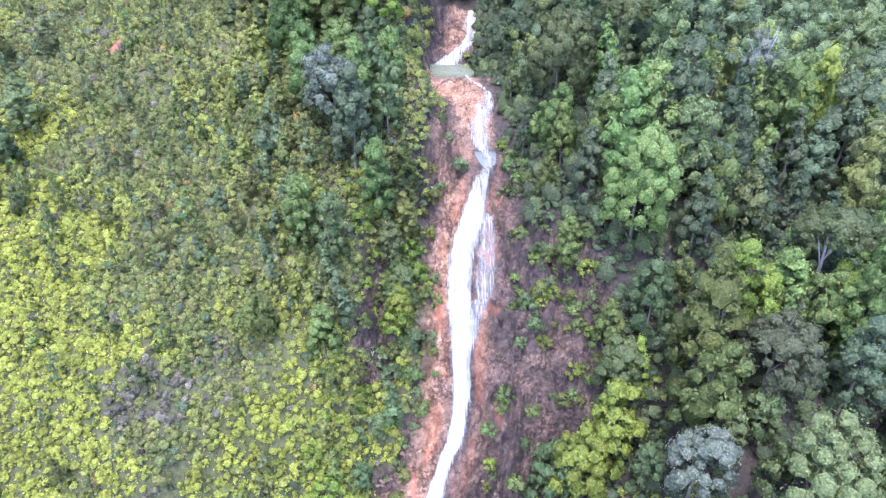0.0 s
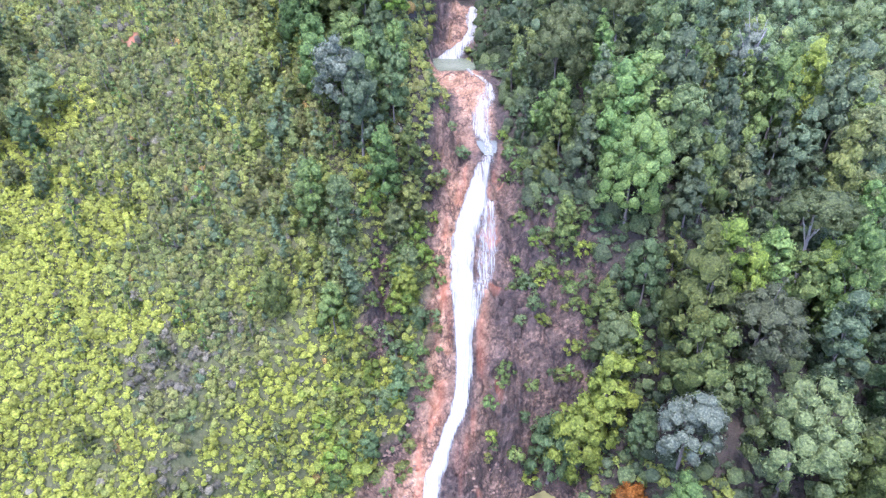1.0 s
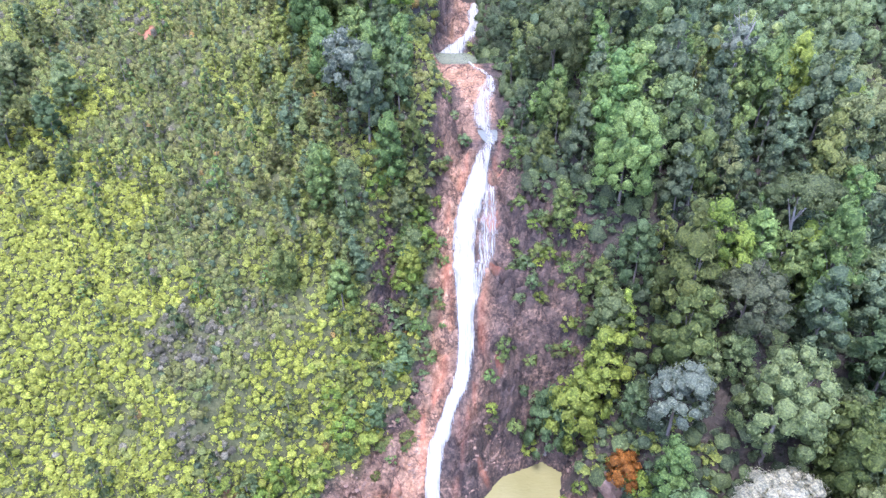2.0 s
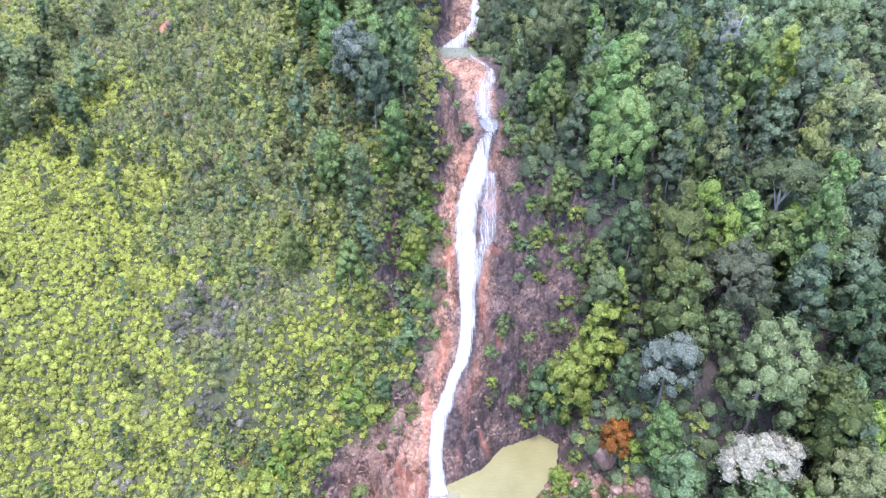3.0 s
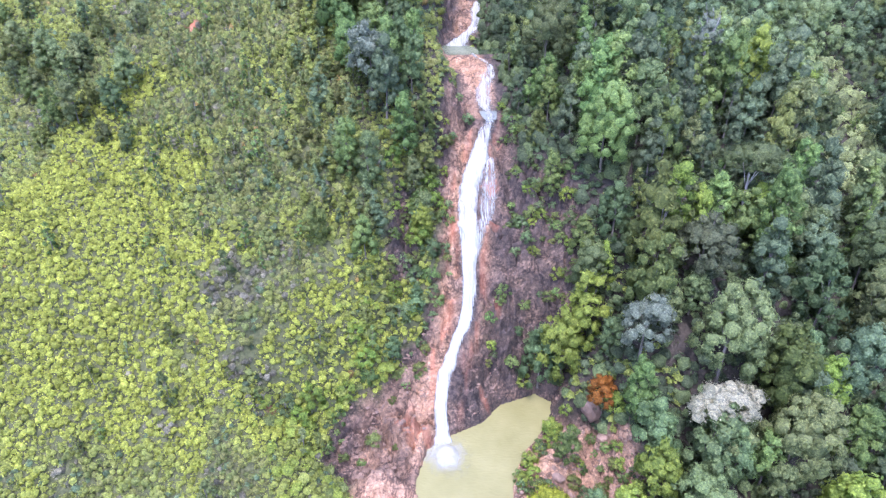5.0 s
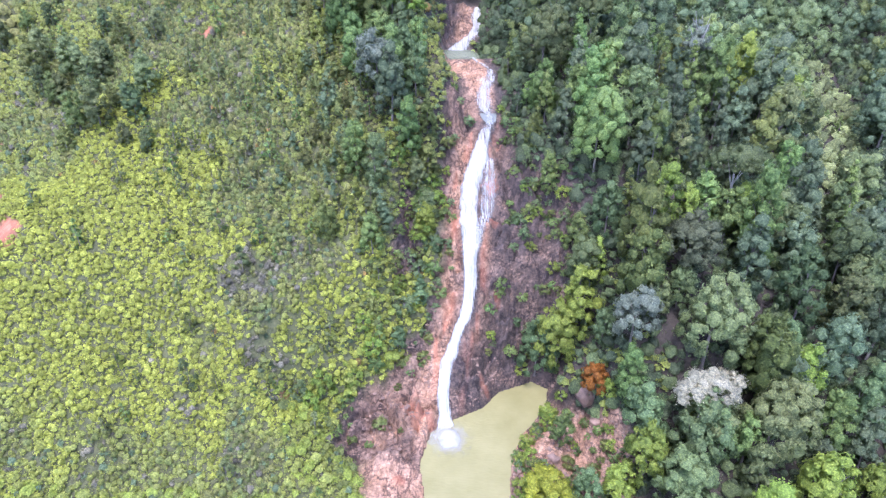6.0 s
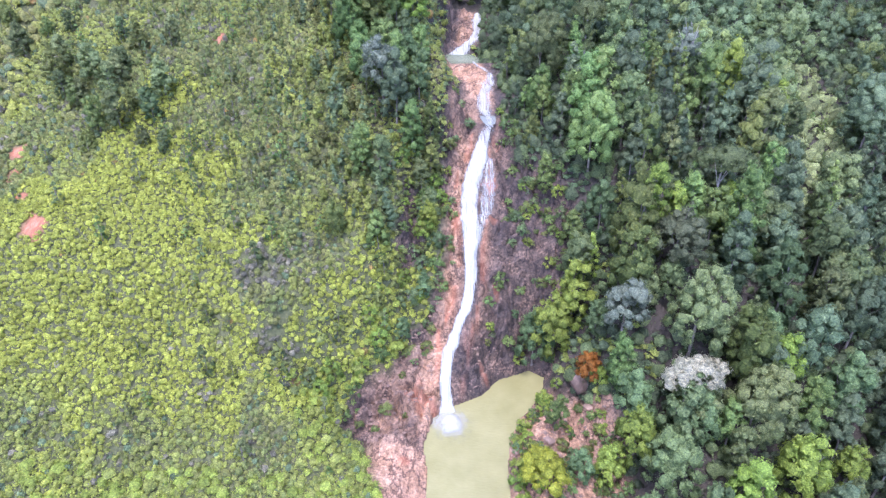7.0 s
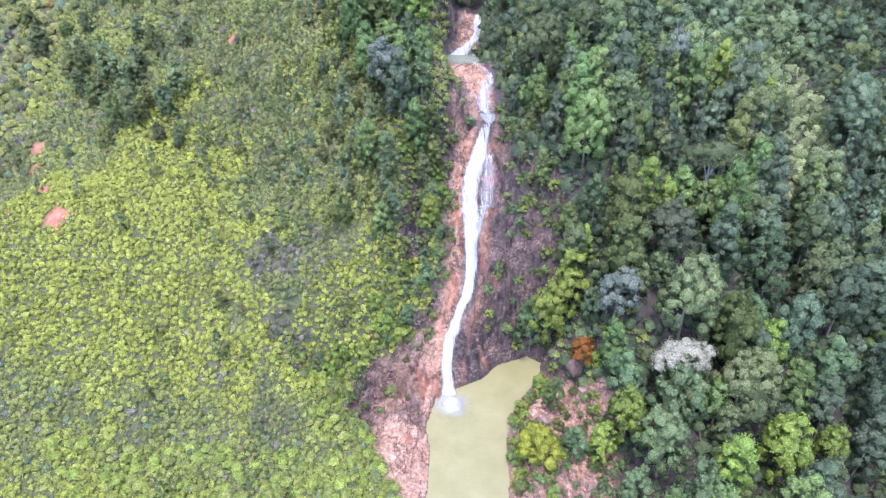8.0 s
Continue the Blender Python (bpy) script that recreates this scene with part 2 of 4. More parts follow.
bare_left = profile([(-420, 9), (20, 11), (33, 15), (41, 21), (46, 18), (53, 10.5), (62, 6), (70, 6), (83, 6.5), (92, 8.0), (100, 7.6), (104, 6.3), (109, 6.6), (114, 7.6), (122, 8.0), (136, 8.5), (900, 6)])
bare_right = profile([(-420, 12), (20, 28), (36, 30), (43, 29), (49, 23), (55, 14), (62, 19), (68, 21), (74, 21), (80, 17), (86, 9), (93, 5), (102, 4), (120, 4.5), (138, 2.5), (900, 3)])
reach_left = profile([(-420, 20), (0, 9), (28, 7), (36, 12), (44, 13), (52, 9), (60, 7), (72, 6), (86, 6), (94, 2.5), (102, 2.5), (106, 7), (117, 8), (123, 5), (137, 5), (142, 6), (900, 8)], 5)
reach_right = profile([(-420, 20), (0, 12), (30, 16), (44, 24), (56, 24), (66, 20), (74, 12), (84, 5), (100, 4), (125, 5), (150, 3), (900, 6)])
bank_left = profile([(-420, 30), (20, 12), (36, 22), (45, 26), (55, 24), (66, 22), (76, 15), (88, 9), (130, 9), (900, 20)])
bank_right = profile([(-420, 30), (20, 16), (45, 10), (60, 14), (80, 12), (100, 12), (130, 12), (900, 20)])

POOL = [(-6.6, 8), (-6.2, 30), (-7.2, 36), (-5.5, 43), (-0.8, 46.6), (4.5, 49.5), (8, 54), (15.2, 57.2), (18.2, 55), (17, 49.4),
        (12, 43), (9.6, 38), (8.6, 32), (8.0, 8)]


def shore(x, y, corners):
    """Signed distance to the outline of a pool: minus inside."""
    best, inside = np.full(np.shape(x), 1e9), np.zeros(np.shape(x), bool)
    for (ax, ay), (bx, by) in zip(corners, corners[1:] + corners[:1]):
        u = np.clip(((x - ax) * (bx - ax) + (y - ay) * (by - ay)) / ((bx - ax) ** 2 + (by - ay) ** 2), 0, 1)
        best = np.minimum(best, np.hypot(x - ax - u * (bx - ax), y - ay - u * (by - ay)))
        inside ^= ((ay > y) != (by > y)) & (x < (bx - ax) * (y - ay) / (by - ay + 1e-12) + ax)
    return np.where(inside, -best, best)


TABLE = np.random.default_rng(4).random((256, 256))


def grain(x, y, size):
    """Smooth value noise, 0 to 1, with features of that size in metres."""
    u, v = np.asarray(x) / size + 37.3, np.asarray(y) / size + 81.7
    i, j = np.floor(u).astype(int), np.floor(v).astype(int)
    a, b = u - i, v - j
    a, b = a * a * (3 - 2 * a), b * b * (3 - 2 * b)
    t = lambda p, q: TABLE[p % 256, q % 256]
    return (t(i, j) * (1 - a) + t(i + 1, j) * a) * (1 - b) + (t(i, j + 1) * (1 - a) + t(i + 1, j + 1) * a) * b


def land(x, y, rough=True):
    """The height of the ground."""
    x, y = np.asarray(x, float), np.asarray(y, float)
    d = x - axis(y)
    left = left_slope(y) + 0.2 * np.clip(-x - 55, 0, 40) * (1 - step(50, 78, y)) * step(-20, 40, y)
    left = left - 0.2 * np.clip(-x - 76, 0, 40) * step(55, 70, y) * (1 - step(105, 140, y))
    left = left - 5.0 * np.exp(-((x + 29) / 8) ** 2 - ((y - 66) / 12) ** 2) - 3.5 * np.exp(-((x + 32) / 7) ** 2 - ((y - 45) / 6) ** 2)
    side = np.clip(x - 45, 0, 60) - 1.1 * np.clip(x - 118, 0, 90)
    right = right_slope(y) - 0.30 * side + 2.0 * np.exp(-((x - 38) / 14) ** 2) + 6.5 * np.exp(-((x - 28) / 13) ** 2 - ((y - 86) / 18) ** 2)
    low = gully(y)
    wl, wr = reach_left(y), reach_right(y)
    z = low + (left - low) * step(wl, wl + bank_left(y), -d) + (right - low) * step(wr, wr + bank_right(y), d)
    s = shore(x, y, POOL)
    near = 1 - step(4, 14, s)
    z = np.where(y > 5, z + near * (np.clip(z, 0.25 + 0.35 * np.clip(s, 0, 9), 0.4 + 2.2 * np.clip(s, 0, 20)) - z), z)
    z = np.where(s < 0, -0.15 - np.clip(-0.5 * s, 0, 2.0), z)
    z = z + 2.6 * np.exp(-((x + 8.8) / 2.8) ** 2 - ((y - 43.6) / 3.0) ** 2) * (s > 0)
    z = z - 2.5 * np.exp(-((x + 10.8) / 3.2) ** 2 - ((y - 70) / 7.0) ** 2)
    if rough:
        bare = rocky(x, y)
        wide = np.abs(x - axis(y))
        calm = step(92.6, 93.4, y) * (1 - step(102, 104, y)) * (1 - step(3.4, 5.5, wide)) + step(121.5, 123, y) * (1 - step(136, 138, y)) * (1 - step(5.5, 8, wide))
        z = z + (1.4 * (grain(x, y, 9) - 0.5) + 0.7 * (grain(x, y, 3.1) - 0.5)) * step(0, 6, s) * (1 - np.clip(calm, 0, 1))
        still = step(0.2, 3, s) * step(0.5, 3.5, np.abs(x - axis(y)) + 0.6)
        still = still * (1 - 0.8 * step(102, 104, y) * (1 - step(123, 126, y))) * (1 - step(121, 123.5, y) * (1 - step(136.5, 139, y)))
        still = still * (1 - step(93, 95, y) * (1 - step(102, 104, y)) * (1 - step(3, 5, np.abs(x - axis(y)))))
        fold = lambda u, w, size: np.abs(grain(u, w, size) - 0.5) * 2
        crag = 3.0 * fold(x + 0.4 * y, 0.5 * y, 4.2) + 1.9 * fold(x - 0.3 * y, 0.6 * y, 1.9) + 0.6 * fold(x, y, 1.0) + 0.35 * grain(x, y, 0.55)
        t = (z + 3 * grain(x, y, 6)) / 2.6
        ledge = 2.6 * (np.floor(t) + step(0.5, 0.82, t - np.floor(t)) - t)
        t = (z + 2 * grain(x, y, 3.5)) / 1.1
        ledge = ledge + 1.1 * (np.floor(t) + step(0.5, 0.8, t - np.floor(t)) - t)
        soft = 1 - 0.8 * (1 - step(34, 38, y)) * (1 - step(-6, -3, x)) - 0.6 * step(7, 9, x) * (1 - step(42, 47, y))
        z = z + bare * still * soft * (crag - 2.3 + 0.85 * ledge)
    return z


def rocky(x, y):
    """How bare the ground is: 1 on the rock beside the water, 0 under the plants."""
    d = x - axis(y)
    wob = 5 * (grain(x, y, 7) - 0.5) + 3 * (grain(x, y, 2.3) - 0.5)
    wl, wr = bare_left(y), bare_right(y)
    m = (1 - step(wl - 1.5, wl + 2.0, -d + wob)) * (1 - step(wr - 1.5, wr + 2.0, d + wob))
    m = m * step(14, 20, y) * (1 - step(151, 154, y))
    hollow = 1 - step(0.7, 1.15, np.hypot((x + 10.8) / 3.4, (y - 70) / 8.0) + 0.12 * wob)
    m = np.maximum(m, hollow)
    s = shore(x, y, POOL)
    return np.maximum(m, (1 - step(1.0, 4.0, s + wob)) * step(0, 10, y) * (1 - step(60, 66, y)))

# ---- builders ----
def quads(name, verts, faces, mat, smooth=True, normals=None):
    """One mesh of four-cornered faces from arrays; the normals, where given, are those of the rounded mass that the leaves make up."""
    verts, faces = np.asarray(verts, np.float32), np.asarray(faces, np.int32)
    me = bpy.data.meshes.new(name)
    me.vertices.add(len(verts))
    me.vertices.foreach_set("co", verts.ravel())
    me.loops.add(faces.size)
    me.loops.foreach_set("vertex_index", faces.ravel())
    me.polygons.add(len(faces))
    me.polygons.foreach_set("loop_start", np.arange(0, faces.size, 4, dtype=np.int32))
    me.polygons.foreach_set("use_smooth", np.full(len(faces), smooth))
    me.materials.append(mat)
    me.update(calc_edges=True)
    if normals is not None:
        me.attributes.new("custom_normal", "FLOAT_VECTOR", "POINT").data.foreach_set("vector", np.asarray(normals, np.float32).ravel())
    return me


def colours(me, name, values):
    """A colour for every corner point of a mesh."""
    rgba = np.ones((len(me.vertices), 4), np.float32)
    rgba[:, :np.shape(values)[1]] = values
    me.attributes.new(name, "FLOAT_COLOR", "POINT").data.foreach_set("color", rgba.ravel())


def part(name, me, parent, label=""):
    ob = new(name, me)
    ob.parent = parent
    return tagged(ob, label)


def lattice(xs, ys, height):
    x, y = np.meshgrid(xs, ys)
    v = np.stack([x, y, height(x, y)], -1).reshape(-1, 3)
    n, k = len(xs), np.arange(len(xs) * (len(ys) - 1)).reshape(-1, len(xs))[:, :-1].ravel()
    return v, np.stack([k, k + 1, k + n + 1, k + n], 1)


# a ball of 24 faces, as the dense heart of a clump of leaves
g = np.array([(a, b, c) for a in (-1, 0, 1) for b in (-1, 0, 1) for c in (-1, 0, 1) if (a, b, c) != (0, 0, 0)], float)
BALL = g / np.linalg.norm(g, axis=1)[:, None]
at = {tuple(p): n for n, p in enumerate(g.astype(int))}
BALL_FACES = []
for ax in range(3):
    for s in (-1, 1):
        for a in (-1, 0):
            for b in (-1, 0):
                ring = []
                for da, db in ((0, 0), (1, 0), (1, 1), (0, 1)):
                    p = [0, 0, 0]
                    p[ax], p[(ax + 1) % 3], p[(ax + 2) % 3] = s, a + da, b + db
                    ring.append(at[tuple(p)])
                BALL_FACES.append(ring if s > 0 else ring[::-1])
BALL_FACES = np.array(BALL_FACES)
TOP = BALL[BALL_FACES].mean(1)[:, 2] > 0.05
DOME_FACES = BALL_FACES[TOP]
HEART_FACES = BALL_FACES[BALL[BALL_FACES].mean(1)[:, 2] > -0.6]


def unit(a):
    return a / (np.linalg.norm(a, axis=-1)[..., None] + 1e-9)


def clumps(rng, centres, radii, leaves, size, heart=0.80, flat=0.85, spread=0.4, faces=DOME_FACES, apart=False, middle=None, loose=0.0, axes=None):
    """Clumps of leaves: round each centre a dense heart and a shell of sprays lying outwards. loose: how far the sprays
    stray from the shell;
    axes: for plants on a slope, the three axes of each clump, the last one away from the ground.
    Gives points, faces, normals, the clump and the leaf shade of each point."""
    n = len(centres)
    out = np.tile((0.0, 0.0, 1.0), (n, 1)) if middle is None else unit(centres - middle)
    flat = np.broadcast_to(np.asarray(flat, float), (n,))
    squash = np.stack([np.ones(n), np.ones(n), flat], 1)[:, None]
    lump = BALL[None] * (radii * heart)[:, None, None] * rng.uniform(0.7, 1.12, (n, len(BALL), 1)) * squash
    ball = np.broadcast_to(BALL[None], lump.shape)
    if axes is not None:
        lump, ball, out = lump @ axes, ball @ axes, axes[:, 2]
    v1 = (centres[:, None] + lump).reshape(-1, 3)
    f1 = (faces[None] + (np.arange(n) * len(BALL))[:, None, None]).reshape(-1, 4)
    n1 = unit(ball + 0.7 * out[:, None] + rng.normal(0, 0.25, (n, len(BALL), 3))).reshape(-1, 3)
    w = rng.normal(size=(n, leaves, 3))
    w[..., 2] = np.abs(w[..., 2]) * 1.1 - 0.45
    if axes is not None:
        w = w @ axes
    w = unit(w + 0.45 * out[:, None])
    c = centres[:, None] + w * (radii[:, None] * rng.uniform(0.74 - 0.2 * loose, 1.08 + 0.5 * loose, (n, leaves)))[..., None] * (1 if axes is not None else squash)
    who = np.repeat(np.arange(n), leaves)
    w, c = w.reshape(-1, 3), c.reshape(-1, 3)
    if apart:
        # none inside a neighbouring clump
        far = np.linalg.norm(c[:, None] - centres[None], axis=2) / radii[None]
        far[np.arange(len(c)), who] = 9
        clear = far.min(1) > 0.78
        w, c, who = w[clear], c[clear], who[clear]
    up = unit(w + 0.25 * out[who] + rng.normal(size=w.shape) * spread + (0, 0, 0.25))
    a = unit(np.cross(up, rng.normal(size=w.shape)))
    b = np.cross(up, a)
    s = (size * rng.uniform(0.6, 1.4, len(c)))[:, None]
    leaf = np.stack([c - a * s - up * s * 0.2, c - b * s * 0.6, c + a * s - up * s * 0.2, c + b * s * 0.6], 1)
    v2 = leaf.reshape(-1, 3)
    f2 = np.arange(len(v2)).reshape(-1, 4) + len(v1)
    lie = np.cross(leaf[:, 2] - leaf[:, 0], leaf[:, 3] - leaf[:, 1])
    shade = unit(0.7 * w + 0.65 * out[who] + (0, 0, 0.2) + rng.normal(0, 0.34, w.shape))
    back = (lie * shade).sum(1) < 0
    f2[back] = f2[back][:, ::-1]
    owner = np.concatenate([np.repeat(np.arange(n), len(BALL)), np.repeat(who, 4)])
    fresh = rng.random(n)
    # hearts start darker: the shade inside a clump is painted into their colour
    leaf_shades = np.concatenate([np.repeat(0.25 + 0.25 * fresh, len(BALL)), np.repeat(0.6 * rng.random(len(c)) + 0.35 * fresh[who], 4)])
    return np.concatenate([v1, v2]), np.concatenate([f1, f2]), np.concatenate([n1, np.repeat(shade, 4, 0)]), owner, leaf_shades


def leaf_shade(me, values):
    """How light the foliage is at each point: 0 dark, as in the hearts' painted shade, 1 pale."""
    me.attributes.new("leaf_shade", "FLOAT", "POINT").data.foreach_set("value", np.asarray(values, np.float32))
    return me


def tubes(rng, paths, sides=4):
    """Tapered limbs: each path is a list of (point, radius)."""
    vs, fs, n = [], [], 0
    for path in paths:
        for p, r in path:
            for k in range(sides):
                q = 2 * math.pi * k / sides
                vs.append((p[0] + r * math.cos(q), p[1] + r * math.sin(q), p[2]))
        for i in range(len(path) - 1):
            for k in range(sides):
                k2 = (k + 1) % sides
                fs.append((n + i * sides + k, n + i * sides + k2, n + (i + 1) * sides + k2, n + (i + 1) * sides + k))
        n += len(path) * sides
    return np.array(vs), np.array(fs)

# ---- ground: one sheet to the horizon ----
def spread_out(lo, hi, fine, far, grow=1.16, wings=(), coarse=1.2):
    """Lines of a sheet: close together in the middle, then at an even wider gap out to the wings, then ever farther apart."""
    inner = list(np.arange(lo, hi + 0.01, fine))
    if wings:
        inner = list(np.arange(wings[0], lo - 0.5, coarse)) + inner + list(np.arange(hi + coarse, wings[1], coarse))
    gap, a, b = coarse if wings else fine, inner[0], inner[-1]
    while b < far or a > -far:
        gap = min(gap * grow, 90)
        if a > -far:
            a -= gap
            inner.insert(0, a)
        if b < far:
            b += gap
            inner.append(b)
    return np.array(inner)


v, f = lattice(spread_out(-28, 30, 0.46, 2600, wings=(-128, 128), coarse=1.3), spread_out(14, 156, 0.5, 2600), land)
sheet = quads("ground", v, f, GROUND)
x, y = v[:, 0], v[:, 1]
bare = rocky(x, y)
d = x - axis(y)
blotch = 0.25 + 1.1 * grain(x, y, 3.0) * (0.4 + grain(x, y, 8.0))
band = np.exp(-((d + 3.4) / 2.3) ** 2) * step(44, 52, y) * (1 - step(88, 94, y)) * (0.6 + 0.75 * grain(x, y, 2.2))
slab = step(101, 106, y + 2.5 * (d + 1.2)) * step(101, 103, y) * (1 - step(121, 124, y)) * step(-10, -8, d) * (1 - step(1.6, 3.6, d)) * 1.0 + step(137, 140, y) * 0.75 * step(-5.5, -3.5, d + 2 * (grain(x, y, 3.0) - 0.5))
apron = (1 - step(33, 38, y)) * (1 - step(-6, -3, x)) * 0.95
bowl = step(34, 40, y) * (1 - step(50, 56, y)) * (1 - step(-5, -3, x)) * step(-21, -15, x) * 0.75 * blotch
bank = (1 - step(44, 50, y)) * step(6, 8, x) * (0.45 + 0.6 * blotch)
far_side = step(1.5, 3, d) * step(50, 58, y) * (1 - step(96, 101, y)) * (0.04 + 0.4 * (1 - step(3.0, 5.5, d))) * blotch
left_side = step(86, 92, y) * (1 - step(108, 114, y)) * step(-11, -8, d) * (1 - step(-2, -0.5, d)) * 0.55 * blotch
pale = np.clip(left_side + band + slab + apron + bowl + bank + far_side, 0, 1)
rust = np.exp(-((np.abs(d + 0.4) - 2.9) / 0.9) ** 2) * step(46, 52, y) * (1 - step(96, 99, y)) * step(0.45, 0.75, grain(x * 1.6, y * 0.5, 1.5)) * np.where(d > 0, 0.4, 0.7)
RED = [(-84.3, 59.3, 2.4), (-99, 82, 1.9), (-98.5, 77.2, 1.4), (-91.7, 68.8, 1.3), (-57.9, 105.6, 1.2)]
for px, py, pr in RED + [(-32.2, 43.6, 0.9), (-8.6, 45.2, 2.6), (-10.5, 31.5, 0.9), (7.4, 62, 0.6), (4.6, 52.5, 0.9), (6.4, 81.5, 1.0), (6.6, 72.0, 1.0), (8.6, 89.5, 0.5)]:
    rust = np.maximum(rust, (0.9 if px < -50 else 0.5) * (1 - step(pr * 0.6, pr * 1.15, np.hypot((x - px) * 0.8 + (y - py) * 0.35, (y - py) * 0.8) + min(2.6, pr) * (grain(x, y, 1.6) - 0.5))))
# dark forest floor: the trees' shade, painted in through the alpha of cover
litter_shade = np.where(d > 0, step(-14, 2, y + 6 * (grain(x, y, 8) - 0.5)), step(70, 90, y) * (1 - step(14, 26, -d - bare_left(y))))
colours(sheet, "cover", np.stack([bare, pale, rust, litter_shade], 1))
sheet.polygons.foreach_set("use_smooth", bare[f[:, 0]] < 0.3)
ground = tagged(new("ground", sheet), "steep forest hillside of brown soil with a bare pink-grey rock gully", "hillside", kind="structure")

# ---- water ----
v, f = lattice(np.linspace(-14, 24, 60), np.linspace(2, 62, 90), lambda x, y: 0.0 * x)
keep = (shore(v[f].mean(1)[:, 0], v[f].mean(1)[:, 1], POOL) < 1.6)
tagged(new("plunge_pool", quads("plunge_pool", v, f[keep], SILT)), "olive-yellow silty plunge pool below the waterfall", "pool", kind="structure")


def basin(name, corners, z, label, water, deep=2.0, spill=0.8):
    """Still water in a hollow of the rock, which gives it its outline."""
    xs, ys = zip(*corners)
    v, f = lattice(np.linspace(min(xs) - 1, max(xs) + 1, 80), np.linspace(min(ys) - 1, max(ys) + 1, 100), lambda x, y: 0.0 * x + z)
    x, y = v[f].mean(1)[:, :2].T
    keep = (shore(x, y, corners) < spill) & (land(x, y) > z - deep)
    return tagged(new(name, quads(name, v, f[keep], water)), label, "pool", kind="structure")


basin("rock_pool", [(-4.6, 129), (-4.0, 134.6), (-1.6, 136.2), (0.8, 136.4), (3.3, 133.8), (4.5, 129.4), (4.4, 126.6), (2.6, 123.8), (0, 122.4), (-2.6, 123.2), (-4.0, 125.6)], 49.8, "grey-green rock pool on the ledge above the slab", CLEAR)


basin("ledge_pool", [(4.6, 101.6), (6.2, 102.6), (8.0, 101.8), (8.2, 99), (8.0, 96), (7.7, 94.2), (7.3, 93.3), (6.0, 93.3), (5.4, 95), (4.8, 98)], 43.22, "pale grey-blue pool on the ledge between two falls", PALE, 0.9, 0.15)


def torrent(name, course, label, thin=0.0, lift=0.30, across=14, along=0.35, bulge=0.35, wisp=None):
    """A band of white water down a course of (y, x, width), lying on the rock, with frayed edges."""
    ys = np.arange(course[0][0], course[-1][0], -along)
    cy, cx, cw = (np.array(c)[::-1] for c in zip(*course))
    mid, wide = np.interp(ys, cy, cx), np.interp(ys, cy, cw)
    u = np.linspace(-1, 1, across)
    fray = 1 + 0.14 * (grain(ys * 2.1, ys * 0 + 3, 1.0) - 0.5)[:, None] * (u < 0) + 0.14 * (grain(ys * 1.7, ys * 0 + 9, 1.0) - 0.5)[:, None] * (u > 0)
    x = mid[:, None] + u * wide[:, None] / 2 * fray
    y = ys[:, None] + 0 * x
    under = land(x, y)
    z = np.maximum(under, under.mean(1)[:, None] - 0.15) + lift + bulge * (1 - u ** 2) + 0.3 * (grain(x * 2, y * 0.6, 1.0) - 0.5)
    z[:, 0], z[:, -1] = under[:, 0] - 0.1, under[:, -1] - 0.1
    v = np.stack([x, y, z], -1).reshape(-1, 3)
    k = np.arange(across * (len(ys) - 1)).reshape(-1, across)[:, :-1].ravel()
    me = quads(name, v, np.stack([k, k + across, k + across + 1, k + 1], 1), FOAM)
    edge = np.clip(thin + 0.35 * grain(v[:, 0] * 3, v[:, 1] * 0.35, 1.0) ** 2 + (0.5 + 0.7 * grain(v[:, 0] * 1.5, v[:, 1] * 0.4, 1.0)) * np.abs(np.tile(u, len(ys))) ** 4, 0, 1)
    if wisp:
        edge = np.clip(edge + 0.45 * step(*wisp, v[:, 1]) * (0.4 + 0.9 * grain(v[:, 0] * 2, v[:, 1] * 0.4, 1.0)), 0, 1)
    me.attributes.new("thin", "FLOAT", "POINT").data.foreach_set("value", edge.astype(np.float32))
    return tagged(new(name, me), label, "waterfall", kind="structure")


torrent("waterfall_upper", [(150.8, 5.2, 2.4), (149, 4.9, 3.4), (147, 5.2, 3.8), (143.5, 5.1, 2.6), (140, 3.6, 3.8), (137.5, 1.0, 4.6), (136.0, -0.5, 6.2), (134.6, -1, 6.6)], "white cascade above the rock pool", lift=0.3, thin=0.12)
torrent("waterfall_middle", [(124, 3.2, 0.9), (121.5, 3.6, 1.0), (118.1, 6.1, 1.3), (115.4, 7.4, 1.8), (112, 7.4, 2.6), (108.1, 6.4, 3.5), (104.9, 5.4, 3.9), (103.4, 5.2, 4.4), (102.2, 5.5, 4.2), (101.2, 5.9, 3.2), (99.8, 6.3, 2.0), (98.6, 6.5, 1.0)], "thin white cascade down the smooth pink slab", thin=0.34, bulge=0.2)
torrent("waterfall_lower", [(99.0, 6.4, 1.6), (97.0, 6.7, 2.0), (95.4, 6.8, 2.2), (94.4, 6.8, 2.2), (93.4, 6.7, 2.4), (92.6, 6.3, 2.6), (91.4, 5.6, 3.0), (89.4, 4.7, 3.5), (86.4, 4.0, 4.4), (83.4, 2.9, 4.6), (81, 2.1, 4.3), (77, 1.8, 4.0), (72, 1.7, 4.1), (68.6, 2.2, 4.1), (66, 1.8, 3.1), (63, 2.0, 2.9), (61, 1.8, 2.8), (59, 1.2, 2.7), (57, -0.2, 2.5), (55, -1.1, 2.6), (52.5, -2.5, 2.9), (49, -3.2, 2.5), (46.0, -2.8, 2.9), (44.0, -2.4, 4.0), (42.6, -2.2, 5.0), (41.4, -2.1, 5.6)], "tall white waterfall falling into a silty pool", wisp=(86, 94))
